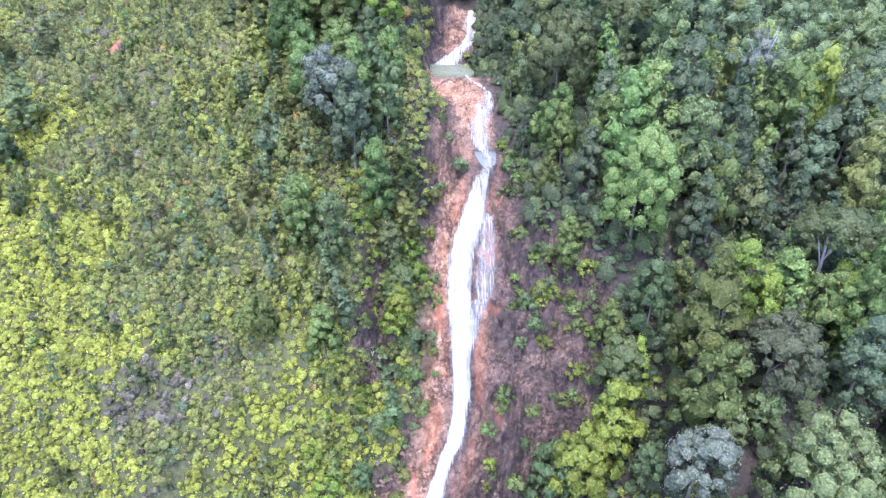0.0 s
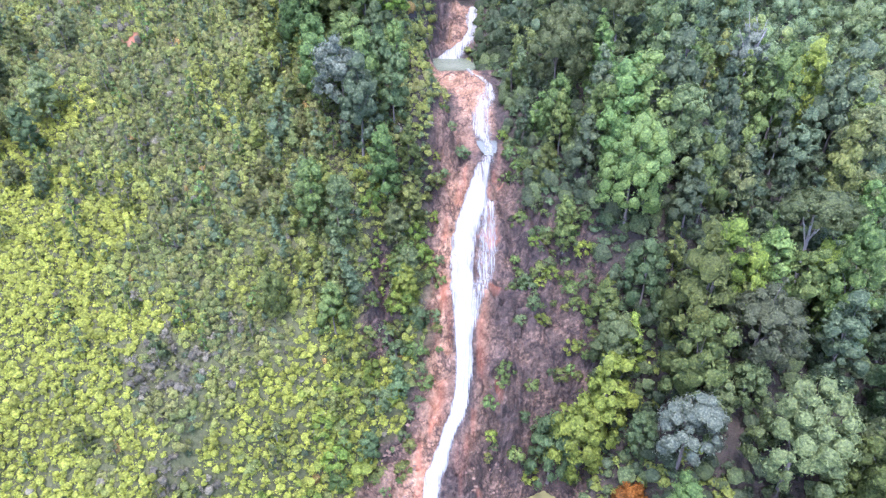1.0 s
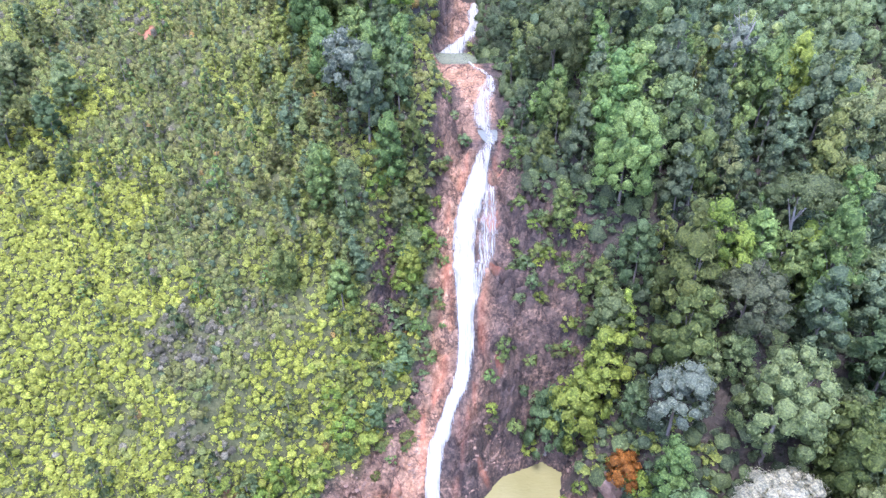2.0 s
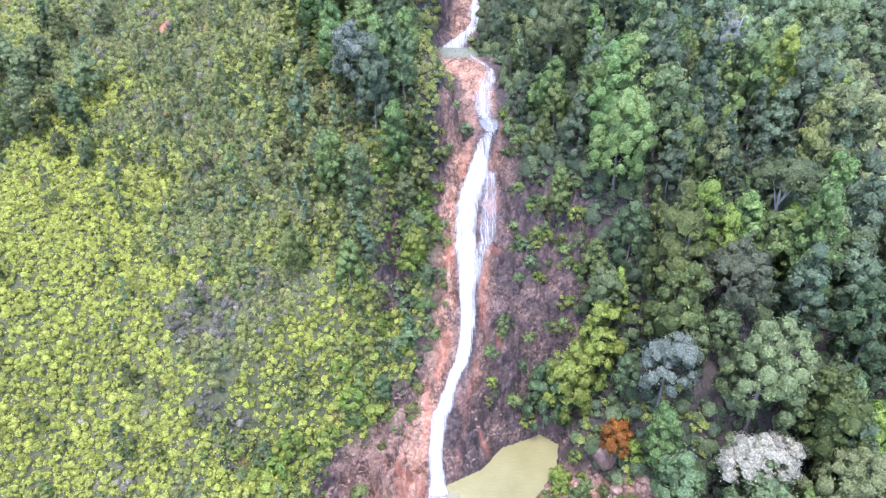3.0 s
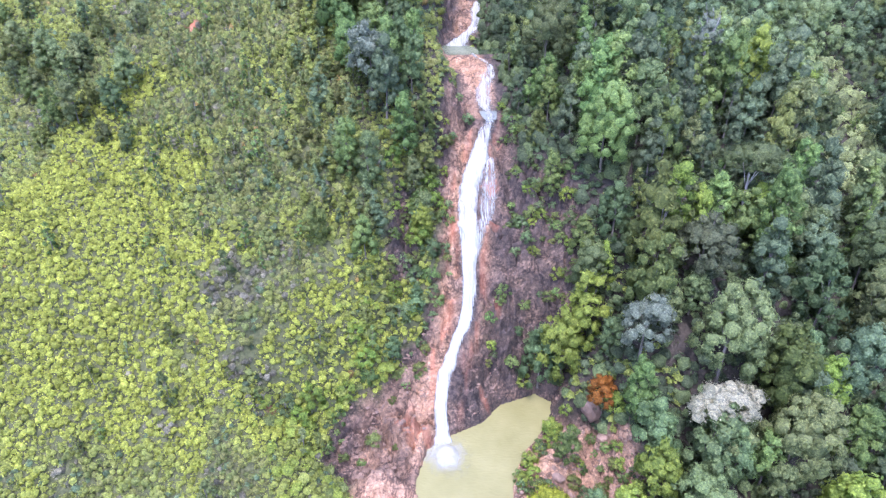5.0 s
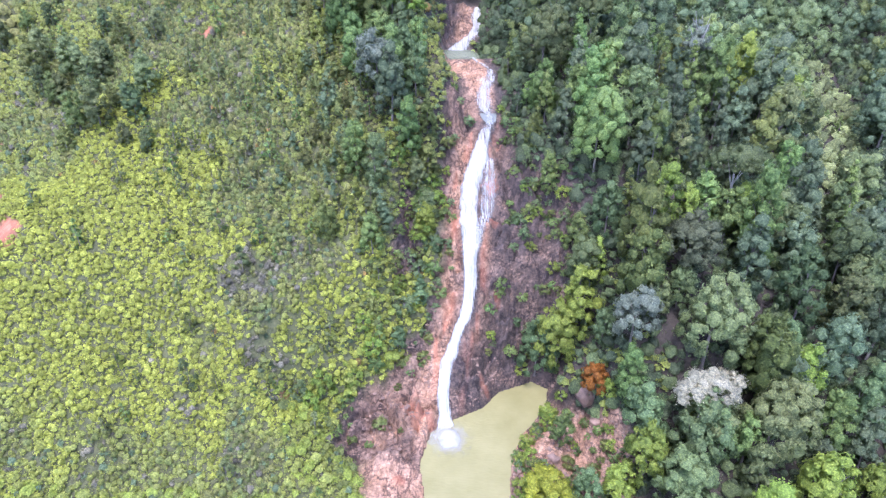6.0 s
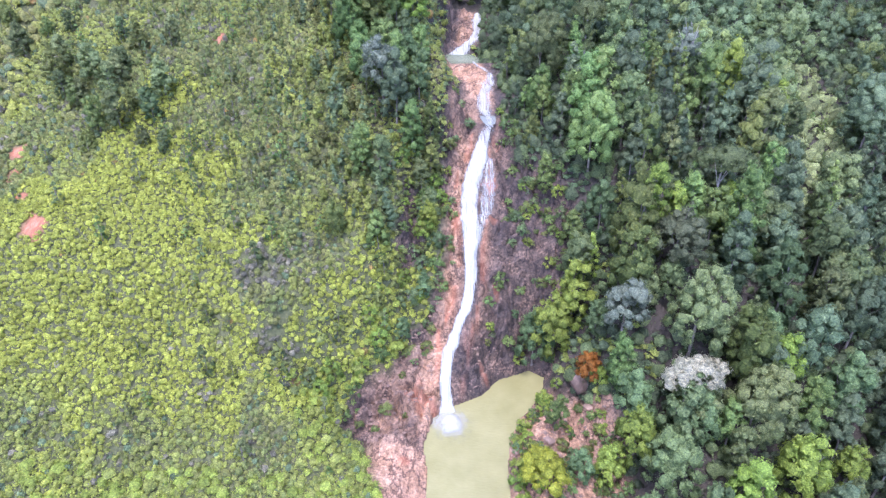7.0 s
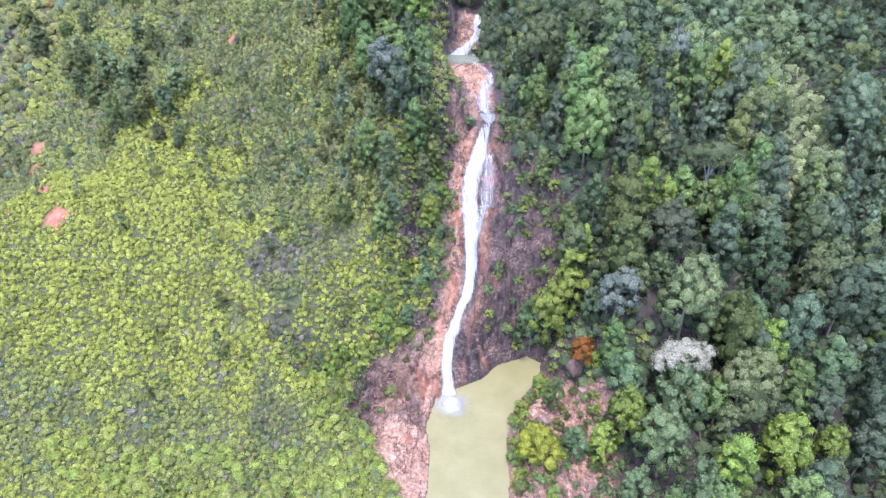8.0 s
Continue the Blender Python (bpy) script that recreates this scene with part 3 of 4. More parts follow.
torrent("waterfall_side", [(86.5, 6.4, 0.7), (85, 6.4, 1.9), (82.5, 6.2, 3.0), (79, 5.9, 3.8), (75.5, 5.5, 3.2), (72.5, 5.0, 2.8), (69.5, 4.2, 2.4), (67.2, 3.2, 1.6)], "thin veil of water over orange rock beside the main fall", thin=0.48, lift=0.25, bulge=0.1)



def splash(name, x0, y0, reach, label):
    """Foam that spreads on the pool where the fall strikes it, fading outwards."""
    r, q = np.meshgrid(np.linspace(0.02, 1, 12), np.linspace(0, 2 * math.pi, 49))
    far = reach * (1 + 0.22 * (grain(np.cos(q) * 2, np.sin(q) * 2, 1.0) - 0.5))
    x, y = x0 + r * far * np.cos(q), y0 + r * far * np.sin(q) * 0.95
    z = 0.05 + 1.1 * np.exp(-(r / 0.42) ** 2) + 0.12 * grain(x, y, 0.6)
    v = np.stack([x, y, z], -1).reshape(-1, 3)
    k = np.arange(12 * 48).reshape(-1, 12)[:, :-1].ravel()
    me = quads(name, v, np.stack([k, k + 1, k + 13, k + 12], 1), SPRAY)
    me.attributes.new("thin", "FLOAT", "POINT").data.foreach_set("value", np.clip(r * 1.35 - 0.10 + 0.25 * (grain(x, y, 0.9) - 0.5), 0, 1).ravel().astype(np.float32))
    return tagged(new(name, me), label, "foam", kind="structure")


splash("splash", -2.1, 41.6, 5.2, "white foam where the waterfall strikes the silty pool")

# ---- trees ----
def crown_mesh(name, seed, mat, wide, tall, count, leaves, size, shape="dome", radius=0.27, deep=1.0):
    """A crown: uneven clumps on a dome, a flat umbrella, a column or a cone, with gaps between them. Its foot is at z = 0."""
    rng = np.random.default_rng(seed)
    k = np.arange(count) + 0.5
    h = 1 - k / count * (1.25 if shape != "flat" else 0.8)
    q = k * 2.39996 + rng.normal(0, 0.25, count)
    ring = np.sqrt(np.clip(1 - h * h, 0, 1))
    push = rng.uniform(0.66, 1.0, count)
    c = np.stack([np.cos(q) * ring * push * wide / 2, np.sin(q) * ring * push * wide / 2, (h * rng.uniform(0.8, 1.08, count) + 0.25) / 1.25 * tall], 1)
    if shape == "spire":
        c[:, :2] *= 1.12 - 0.62 * np.clip(c[:, 2:3] / tall, 0, 1)
    if shape == "column":
        c[:, :2] *= 0.75 + 0.35 * rng.random((count, 1))
    if shape == "cone":
        c[:, :2] *= (1.15 - c[:, 2:3] / tall * 0.95)
    r = wide * radius * rng.choice((0.5, 0.65, 0.8, 0.95, 1.1, 1.3), count) * rng.uniform(0.9, 1.1, count)
    if shape == "cone":
        r *= 0.55 + 0.5 * (1 - c[:, 2] / tall)
    if count > 12:
        # small tufts between the large clumps and past the outline
        more = rng.integers(0, count, count // 3)
        c = np.concatenate([c, c[more] * rng.uniform(0.98, 1.10, (len(more), 1)) + rng.normal(0, 0.06 * wide, (len(more), 3))])
        r = np.concatenate([r, wide * radius * rng.uniform(0.28, 0.55, len(more))])
        # the inner mass
        c = np.concatenate([c, rng.normal(0, 0.07 * wide, (4, 3)) + np.stack([np.zeros(4), np.zeros(4), tall * np.array((0.35, 0.45, 0.58, 0.68) if shape != "flat" else (0.6, 0.7, 0.7, 0.8))], 1)])
        r = np.concatenate([r, wide * np.array((0.28, 0.28, 0.24, 0.2)) * (0.75 if shape in ("spire", "cone", "flat") else 1)])
    c[:, 1] *= deep
    sway = rng.normal(0, 0.10 * wide, 2)
    c[:, :2] += sway * (c[:, 2:3] / tall)
    v, f, nn, _, leaf_shades = clumps(rng, c, r, leaves, size, 0.74, rng.uniform(0.75, 1.1, len(c)), faces=HEART_FACES if count > 12 else DOME_FACES, apart=True, loose=0.12, middle=np.array((*sway * 0.4, tall * 0.3)))
    return leaf_shade(quads(name, v, f, mat, normals=nn), leaf_shades), c


def trunk_mesh(name, seed, height, foot, tips, apart=False):
    rng = np.random.default_rng(seed)
    bend = rng.normal(0, 0.035 * height, 2)
    at_ = lambda s: (bend[0] * s * s, bend[1] * s * s, height * s)
    paths = [[((at_(s)), foot * (1.25 - 0.85 * s) * (1.5 if s == 0 else 1)) for s in (0, 0.06, 0.3, 0.6, 0.85, 1.0)]]
    for tip in tips:
        s = rng.uniform(0.55, 0.9)
        a, b = Vector(at_(s)), Vector(tip)
        paths.append([(tuple(a.lerp(b, w) + Vector((0, 0, 0.5 * math.sin(w * 3.1)))), foot * 0.45 * (1 - 0.75 * w)) for w in (0, 0.35, 0.7, 1.0)])
    if apart:
        return [quads("trunk" if n == 0 else "limb", *tubes(rng, [path], 7), BARK) for n, path in enumerate(paths)]
    v, f = tubes(rng, paths)
    return quads(name, v, f, BARK)


def tree(seed, leaf, wide, tall, stem, label, count=26, leaves=46, size=0.42, shape="dome", radius=0.2, foot=0.22, name="tree", category="tree", limbs=False, deep=1.0):
    """A tree as a thing: trunk with limbs, and a crown of clumps standing on it."""
    root = new(name)
    crown, c = crown_mesh("crown", seed, LEAF[leaf], wide, tall, count, leaves, size, shape, radius, deep)
    top = sorted(c.tolist(), key=lambda p: p[2])[-count // 2:: max(1, count // 8)]
    wood = trunk_mesh("trunk", seed, stem + tall * 0.55, foot, [(p[0] * 0.8, p[1] * 0.8, p[2] * 0.9 + stem) for p in top], limbs)
    trunk = part("trunk", wood[0] if limbs else wood, root)
    for me in wood[1:] if limbs else ():
        part("limb", me, trunk)
    part("crown", crown, root).location.z = stem
    return tagged(root, label, category, {"sapling": "young trees in the scrub", "bush": "bushes in the gully"}.get(name, "forest trees"), "thing")


def park(ob):
    """Takes a pattern plant out of the scene once its copies stand."""
    for o in (*ob.children_recursive, ob):
        bpy.data.objects.remove(o)


def put(ob, x, y, size=1.0, turn=None, sink=0.3, lean=(0, 0), squash=1.0):
    turn = random.uniform(0, 360) if turn is None else turn
    m = pose(x, y, float(land(x, y)) - sink, lean[0], lean[1], turn) @ Matrix.Diagonal((size, size, size * squash, 1))
    made = copy_thing(ob, Matrix())
    made.matrix_basis = m
    return made


PATTERN = {}
for n, (leaf, label) in enumerate((("deep", "dark green broadleaf rainforest tree on the steep slope"), ("green", "fresh green broadleaf tree on the forested slope"),
                                   ("jade", "blue-green broadleaf tree with drooping foliage"), ("grey", "grey-green broadleaf tree with pale foliage"),
                                   ("olive", "olive-green broadleaf tree with dull foliage"), ("lime", "yellow-green broadleaf tree in full leaf"))):
    PATTERN[leaf] = [tree(10 + n, leaf, 7.6, 9.5, 2.6, label, 38, 32, 0.25, "dome", 0.16),
                     tree(30 + n, leaf, 6.2, 12.0, 1.6, label, 38, 32, 0.25, "column", 0.175),
                     tree(50 + n, leaf, 7.8, 11.5, 1.8, label, 38, 32, 0.25, "spire", 0.165)]

for n, (leaf, label) in enumerate((("grey", "broad pale-green tree on the spur above the pool"), ("deep", "broad dark green rainforest tree"), ("green", "broad fresh green rainforest tree"))):
    PATTERN[leaf].append(tree(80 + n, leaf, 11.4, 11.0, 5.0, label, 70, 42, 0.19, "dome", 0.115, 0.3))

# slim young trees for the close forest higher up
SLIM = {leaf: [tree(130 + n, leaf, 4.6, 8.6, 1.2, label, 20, 28, 0.23, "spire", 0.20, 0.16), tree(140 + n, leaf, 4.2, 9.6, 1.0, label, 20, 28, 0.23, "cone", 0.21, 0.16)]
        for n, (leaf, label) in enumerate((("deep", "slender dark green tree in close forest"), ("green", "slender fresh green tree in close forest"), ("jade", "slender blue-green tree in close forest"),
                                           ("grey", "slender grey-green tree in close forest"), ("olive", "slender olive-green tree in close forest"), ("lime", "slender yellow-green tree in close forest")))}

rng = random.Random(7)


def scatter(x0, x1, y0, y1, gap, rng=rng):
    """Uneven places over a stretch of ground, about that far apart."""
    rows, n = [], 0
    y = y0
    while y < y1:
        x = x0 + (gap / 2 if n % 2 else 0)
        while x < x1:
            rows.append((x + rng.uniform(-0.42, 0.42) * gap, y + rng.uniform(-0.42, 0.42) * gap))
            x += gap
        y += gap * 0.87
        n += 1
    return rows


# trees that stand out, one by one: leaf, pattern, place, size
NEAR = [("grey", 0, 42.8, 45.5, 1.50), ("jade", 1, 62.1, 54.3, 1.27), ("lime", 0, 61.2, 44.8, 0.92), ("grey", 0, 52.7, 36.1, 1.47),
        ("jade", 0, 71.5, 42.9, 1.07), ("green", 1, 65.2, 39.4, 0.92), ("grey", 2, 36.5, 27.0, 1.30), ("jade", 0, 31.7, 37.2, 0.88),
        ("lime", 0, 30.9, 32.0, 0.92), ("green", 0, 48.1, 34.1, 0.85), ("lime", 0, 61.0, 30.1, 1.14), ("lime", 2, 48.4, 25.3, 1.05),
        ("lime", 0, 72.7, 33.7, 0.74), ("jade", 0, 21.6, 30.4, 0.61), ("green", 0, 17.9, 39.5, 0.59), ("green", 1, 29.4, 42.4, 0.81)]
SPUR = [("jade", 0, 15.6, 57.6, 0.95), ("lime", 0, 19.5, 56.6, 1.10), ("lime", 1, 22.7, 57.2, 1.10), ("grey", 0, 39.6, 54.0, 0.63),
        ("grey", 0, 35.7, 52.6, 0.57), ("green", 0, 66.7, 80.1, 1.01), ("green", 0, 26.6, 75.6, 1.30), ("jade", 0, 28.2, 66.9, 0.79),
        ("lime", 2, 37.3, 66.1, 0.96), ("grey", 0, 83.9, 81.4, 1.17), ("deep", 1, 52.8, 57.9, 1.03), ("deep", 0, 101.8, 103.7, 1.65)]
HIGH = [("green", 1, 57.0, 98.2, 1.24), ("deep", 1, 34.8, 87.4, 1.16), ("grey", 1, 71.4, 55.0, 1.04), ("deep", 0, 77.3, 52.4, 1.30),
        ("jade", 0, 43.5, 34.6, 0.79), ("lime", 0, 26.2, 29.6, 0.66), ("grey", 0, 18.9, 104.7, 1.40), ("green", 1, -20.8, 73.9, 0.73),
        ("grey", 1, -17.0, 72.8, 0.73), ("deep", 1, -14.3, 84.3, 1.0), ("jade", 1, -9.6, 89.9, 0.8), ("olive", 0, -25.7, 64.8, 0.59), ("green", 1, -10.8, 80.6, 0.85)]
HIGH += [("green", 1, 18.0, 77.0, 0.62), ("deep", 2, 21.5, 83.0, 0.75), ("olive", 1, 15.5, 87.0, 0.55), ("jade", 2, 31.0, 81.0, 0.75), ("deep", 1, 35.0, 74.0, 0.8),
         ("green", 2, 24.0, 89.0, 0.72), ("deep", 0, 39.0, 81.0, 0.8), ("green", 2, 23.0, 66.5, 0.6),
         ("green", 0, 50.5, 65.0, 0.95), ("lime", 2, 55.5, 67.0, 0.85), ("green", 2, 46.5, 67.5, 0.85)]
KEPT = [(41.7, 38.9, 6.5), (41, 57.5, 6), (30.5, 48.5, 4.5), (53.2, 71.6, 4.0), (25, 48.6, 5), (14.5, 26.1, 4.5)]
KEPT += [(x, y, 4.2 * size) for leaf, n, x, y, size in NEAR + SPUR + HIGH]


def glade(x, y):
    """A strip of low bright plants in the gully behind the spur."""
    return np.abs(x - 93 - 0.28 * (y - 110)) < (6.6 + 7.0 * grain(x, y, 7) - 0.12 * np.abs(y - 114)) * (np.abs(y - 116) < 26)


def low_growth(x, y):
    """The strip and the ground before it, kept free of tall trees so the camera sees it."""
    return glade(x, y) | glade(x + 2.5, y + 5) | glade(x + 5, y + 10)


def bright_side(x, y):
    """How far the gully's sunlight is painted into the forest's leaves, 0 to 1."""
    off = x - 92 - 0.28 * (y - 112)
    return float(np.exp(-(off / np.where(off < 0, 24, 8)) ** 2) * step(86, 102, y) * (1 - step(170, 182, y)))


def free(x, y, room=1.0):
    return all(math.hypot(x - a, y - b) > r * room for a, b, r in KEPT)


# the forest of the right-hand spur, tree by tree
fringe = random.Random(23)
for x, y in scatter(8, 104, 2, 66, 6.6) + scatter(8, 104, 66, 112, 5.8):
    d = x - float(axis(y))
    if d < float(bare_right(y)) + 1.5 or float(rocky(x, y)) > 0.3 or not free(x, y) or float(shore(x, y, POOL)) < 7:
        continue
    if x > 78 + 0.5 * y:
        continue
    if low_growth(x, y):
        continue
    mood = 0.5 + 0.6 * (float(grain(x, y, 16)) - 0.5) + rng.uniform(-0.45, 0.45) + (0.14 if y < 60 else 0)
    leaf = "deep" if mood < 0.32 else "green" if mood < 0.60 else "jade" if mood < 0.67 else "olive" if mood < 0.78 else "grey" if mood < 0.86 else "lime"
    if y < 60:
        leaf = rng.choice(("green", "green", "green", "lime", "jade", "jade", "olive", "deep", "grey"))
    # darker leaves far right and uphill: shade and haze put into the leaf choice
    if (x > 58 and rng.random() < 0.78) or (y > 78 and leaf in ("lime", "olive") and rng.random() < 0.35):
        leaf = rng.choice(("deep", "grey", "deep"))
    if y > 66 and leaf == "lime":
        leaf = "green"
    if fringe.random() < 0.75 * bright_side(x, y):
        leaf = fringe.choice(("lime", "green", "grey", "lime", "olive"))
    size = rng.uniform(0.62, 1.25) * (0.8 if d < float(bare_right(y)) + 8 else 1.0) * (1.12 if y > 66 else 1.0)
    made = SLIM[leaf][rng.randrange(2)] if y > 66 and rng.random() < 0.8 else PATTERN[leaf][rng.randrange(3)]
    put(made, x, y, size, rng.uniform(0, 360), 0.4, (rng.uniform(-4, 4), rng.uniform(-4, 4)), rng.uniform(1.0, 1.5))

# the belt of trees along the ravine's left rim
for x, y in scatter(-42, -2, 56, 150, 5.2):
    d = axis(y) - x
    if d < float(bare_left(y)) + 0.6 + 5.2 * float(step(88, 95, y)) + 2.4 * float(step(108, 120, y)) or float(rocky(x, y)) > 0.3 or not free(x, y, 0.8):
        continue
    if d > float(bare_left(y)) + 10 + 0.6 * max(0, y - 74) + rng.uniform(-5, 5):
        continue
    mood = float(grain(x, y, 11)) + rng.uniform(-0.25, 0.25)
    leaf = "green" if mood < 0.40 else "lime" if mood < 0.56 else "olive" if mood < 0.68 else "grey" if mood < 0.90 else "jade"
    # cooler greens uphill: haze put into the leaf choice
    if y > 84 and leaf in ("lime", "olive") and rng.random() < 0.8:
        leaf = rng.choice(("deep", "jade", "green"))
    put(PATTERN[leaf][rng.randrange(3)], x, y, rng.uniform(0.55, 0.95) * (0.55 + 0.45 * min(1, max(0, (y - 58) / 24))), rng.uniform(0, 360), 0.4, (rng.uniform(-4, 4), rng.uniform(-4, 4)), rng.uniform(0.9, 1.3))

# trees of a kind of their own
white = tree(71, "white", 14.5, 6.0, 7.6, "spreading tree covered in white blossom above the pool", 76, 36, 0.17, "flat", 0.082, 0.3, limbs=True, deep=0.6)
part("lower_foliage", crown_mesh("lower_foliage", 171, LEAF["grey"], 10.0, 6.5, 30, 44, 0.2, "dome", 0.15)[0], white, "grey-green leaves below the blossom").location = (0.6, -1.2, 3.4)
put(white, 41.7, 38.6, 0.92, 20, 0.4)
dark = tree(72, "dusk", 11, 8.5, 7.0, "large dark-crowned tree with dense grey-olive foliage", 66, 54, 0.2, "dome", 0.12, 0.3, limbs=True)
put(dark, 41, 57.3, 0.95, 70, 0.4)
umbrella = tree(73, "grey", 12.5, 4.6, 13.0, "tall umbrella-crowned tree with a pale bare trunk", 56, 50, 0.2, "flat", 0.10, 0.30, limbs=True)
for o in umbrella.children_recursive:
    if o.name.startswith(("trunk", "limb")):
        o.data.materials[0] = PALE_BARK
put(umbrella, 53.2, 71.6, 0.98, 0, 0.4)
put(umbrella, 29.6, 107, 0.8, 90, 0.4, squash=1.2)
bluish = tree(74, "silver", 8.0, 8.0, 7.0, "grey-blue tree with fine pale leaves", 40, 50, 0.2, "dome", 0.15, 0.25, limbs=True)
put(bluish, 30.5, 48.5, 0.95, 140, 0.4)
put(bluish, -17.5, 88.5, 1.0, 10, 0.4)
rust = tree(75, "rust", 5.0, 4.5, 3.5, "small tree with rust-orange leaves beside a boulder", 30, 50, 0.18, "dome", 0.2, 0.15, limbs=True)
put(rust, 25.4, 47.4, 1.0, 0, 0.3)
yellow = tree(76, "gold", 8.0, 5.0, 2.6, "yellow-green tree overhanging the pool's edge", 36, 56, 0.19, "dome", 0.16, 0.2, limbs=True)
put(yellow, 14.5, 25.8, 0.95, 0, 0.3)
broad = tree(77, "grey", 11.0, 8.0, 7.0, "broad pale-green tree on the spur above the pool", 56, 50, 0.22, "dome", 0.13, 0.3)
put(broad, 58, 66.5, 0.75, 0, 0.4)
small = tree(78, "lime", 4.0, 3.6, 0.8, "young yellow-green tree beside the rust-leaved one", 20, 46, 0.18, "dome", 0.2, 0.1)
put(small, 27.2, 45.9, 0.9, 0, 0.3)
park(small)
for o in (white, dark, umbrella, bluish, rust, yellow, broad):
    park(o)

for leaf, n, x, y, size in NEAR + SPUR + HIGH:
    if size > 1.25 and len(PATTERN[leaf]) > 3:
        put(PATTERN[leaf][3], x, y, size / 1.5, 31 * x, 0.4, squash=1.2)
    else:
        put(PATTERN[leaf][n], x, y, size, 77 * n + 31 * x, 0.4, squash=1.2)
for x, y in scatter(-100, -56, 82, 148, 6.0):
    if rng.random() < 0.28 * float(step(0.42, 0.6, grain(x + 40, y, 13))) + 0.2 * (y > 115):
        put(PATTERN[rng.choice(("green", "olive", "lime", "grey", "grey"))][rng.randrange(3)], x, y, rng.uniform(0.4, 0.75), rng.uniform(0, 360), 0.4)
for n, (x, y) in enumerate([(-85.6, 96.7), (-79.4, 91.2), (-86.6, 91.1), (-73.8, 86.3), (-68.2, 85.1), (-66.9, 90.6), (-79.9, 83.6), (-74.9, 82.9), (-68.9, 80.2), (-81.2, 79.2), (-63.9, 78.3), (-94.8, 101.7), (-102.7, 111.1), (-96.6, 111.5), (-107.8, 107.6), (-114.0, 115.9), (-81.1, 106.4), (-69.1, 105.3)]):
    put(PATTERN[("green", "grey", "grey", "olive", "jade", "grey")[n % 6]][n % 3], x, y, rng.uniform(0.4, 0.8), rng.uniform(0, 360), 0.4)
# saplings standing out of the scrub
sapling = {leaf: tree(90 + n, leaf, 2.4, 4.2, 0.7, "slender young tree standing in the hillside scrub", 12, 20, 0.19, "cone", 0.22, 0.07, "sapling") for n, leaf in enumerate(("green", "olive", "grey", "jade"))}
for x, y in scatter(-112, -10, 20, 150, 5.4):
    d = axis(y) - x
    if d < float(bare_left(y)) + 1.5 or float(rocky(x, y)) > 0.25 or y < 40 and rng.random() < 0.6 or rng.random() < (0.25 if y > 60 else 0.45) + 0.5 * (x < -60):
        continue
    put(sapling[rng.choice(("green", "green", "olive", "olive", "grey", "grey"))], x, y, rng.uniform(0.5, 1.15) * (1.35 if d < float(bare_left(y)) + 16 and y > 52 else 1.0), rng.uniform(0, 360), 0.15, (0, 0), rng.uniform(0.9, 1.5))
rim_line = profile([(50, -15), (65, -21), (72, -25), (79, -28), (88, -31.5), (98, -34.5), (115, -39), (150, -44)], 6)
for x, y in scatter(-64, -34, 62, 124, 2.9, fringe):
    if x < float(rim_line(y)) - 2 and fringe.random() < 0.34 + 0.5 * (float(grain(x, y, 7)) - 0.5):
        put(sapling[fringe.choice(("green", "olive", "grey", "grey", "olive"))], x, y, fringe.uniform(0.4, 0.85), fringe.uniform(0, 360), 0.15, (0, 0), fringe.uniform(1.1, 1.9))
for x, y in scatter(76, 116, 92, 144, 4.6, fringe):
    if low_growth(x, y) and fringe.random() < 0.22:
        put(SLIM[fringe.choice(("lime", "green", "grey"))][fringe.randrange(2)], x, y, fringe.uniform(0.35, 0.65), fringe.uniform(0, 360), 0.3, (fringe.uniform(-4, 4), fringe.uniform(-4, 4)), fringe.uniform(0.7, 1.0))
for o in sapling.values():
    park(o)

# bushes clinging to the cliff
bush = {leaf: tree(120 + n, leaf, 2.6, 1.7, 0.15, "leafy bush clinging to the bare rock", 10, 26, 0.18, "dome", 0.24, 0.05, "bush", "bush") for n, leaf in enumerate(("green", "lime", "jade", "olive"))}
for x, y in scatter(-26, 32, 18, 102, 1.8):
    d = x - float(axis(y))
    away = -d / float(bare_left(y)) if d < 0 else d / float(bare_right(y))
    if float(rocky(x, y)) < 0.5 or float(shore(x, y, POOL)) < 1.0 or abs(d) < 3.6 or (x < -5 and y < 37) or (0 < d < 6.5 and 66 < y < 90):
        continue
    if rng.random() > (0.12 + 0.8 * away ** 1.3) * (0.35 + float(grain(x, y, 6))) * (0.8 if d < 0 and 52 < y < 90 else 0.3 if d < 0 and y > 52 else 0.28 if d < 0 else 1.9 if y > 56 else 0.8):
        continue
    put(bush[rng.choice(("green", "lime", "jade", "green", "olive") if d < 0 or y < 60 else ("green", "jade", "olive", "green", "lime", "jade"))], x, y, rng.uniform(0.4, 1.15), rng.uniform(0, 360), 0.2, (rng.uniform(-12, 12), rng.uniform(-12, 12)), rng.uniform(0.8, 1.3))
for x, y in scatter(7, 22, 16, 50, 1.7):
    if 0.5 < float(shore(x, y, POOL)) < 3.2 and rng.random() < 0.45:
        made = put(bush[rng.choice(("green", "lime", "lime"))], x, y, rng.uniform(0.5, 1.15), rng.uniform(0, 360), 0.2, squash=1.2)
        tagged(made, "small green bush overhanging the pool's edge")
for x, y in scatter(-30, -4, 44, 84, 2.6):
    d = float(axis(y)) - x - float(bare_left(y))
    if 0.8 < d < 13 and rng.random() < 0.9 * math.exp(-d / 9) and float(rocky(x, y)) < 0.6:
        made = put(bush[rng.choice(("green", "lime", "lime", "jade"))], x, y, rng.uniform(0.8, 1.6), rng.uniform(0, 360), 0.3, squash=1.25)
        tagged(made, "lush green bush on the rim of the gully")
for o in bush.values():
    park(o)


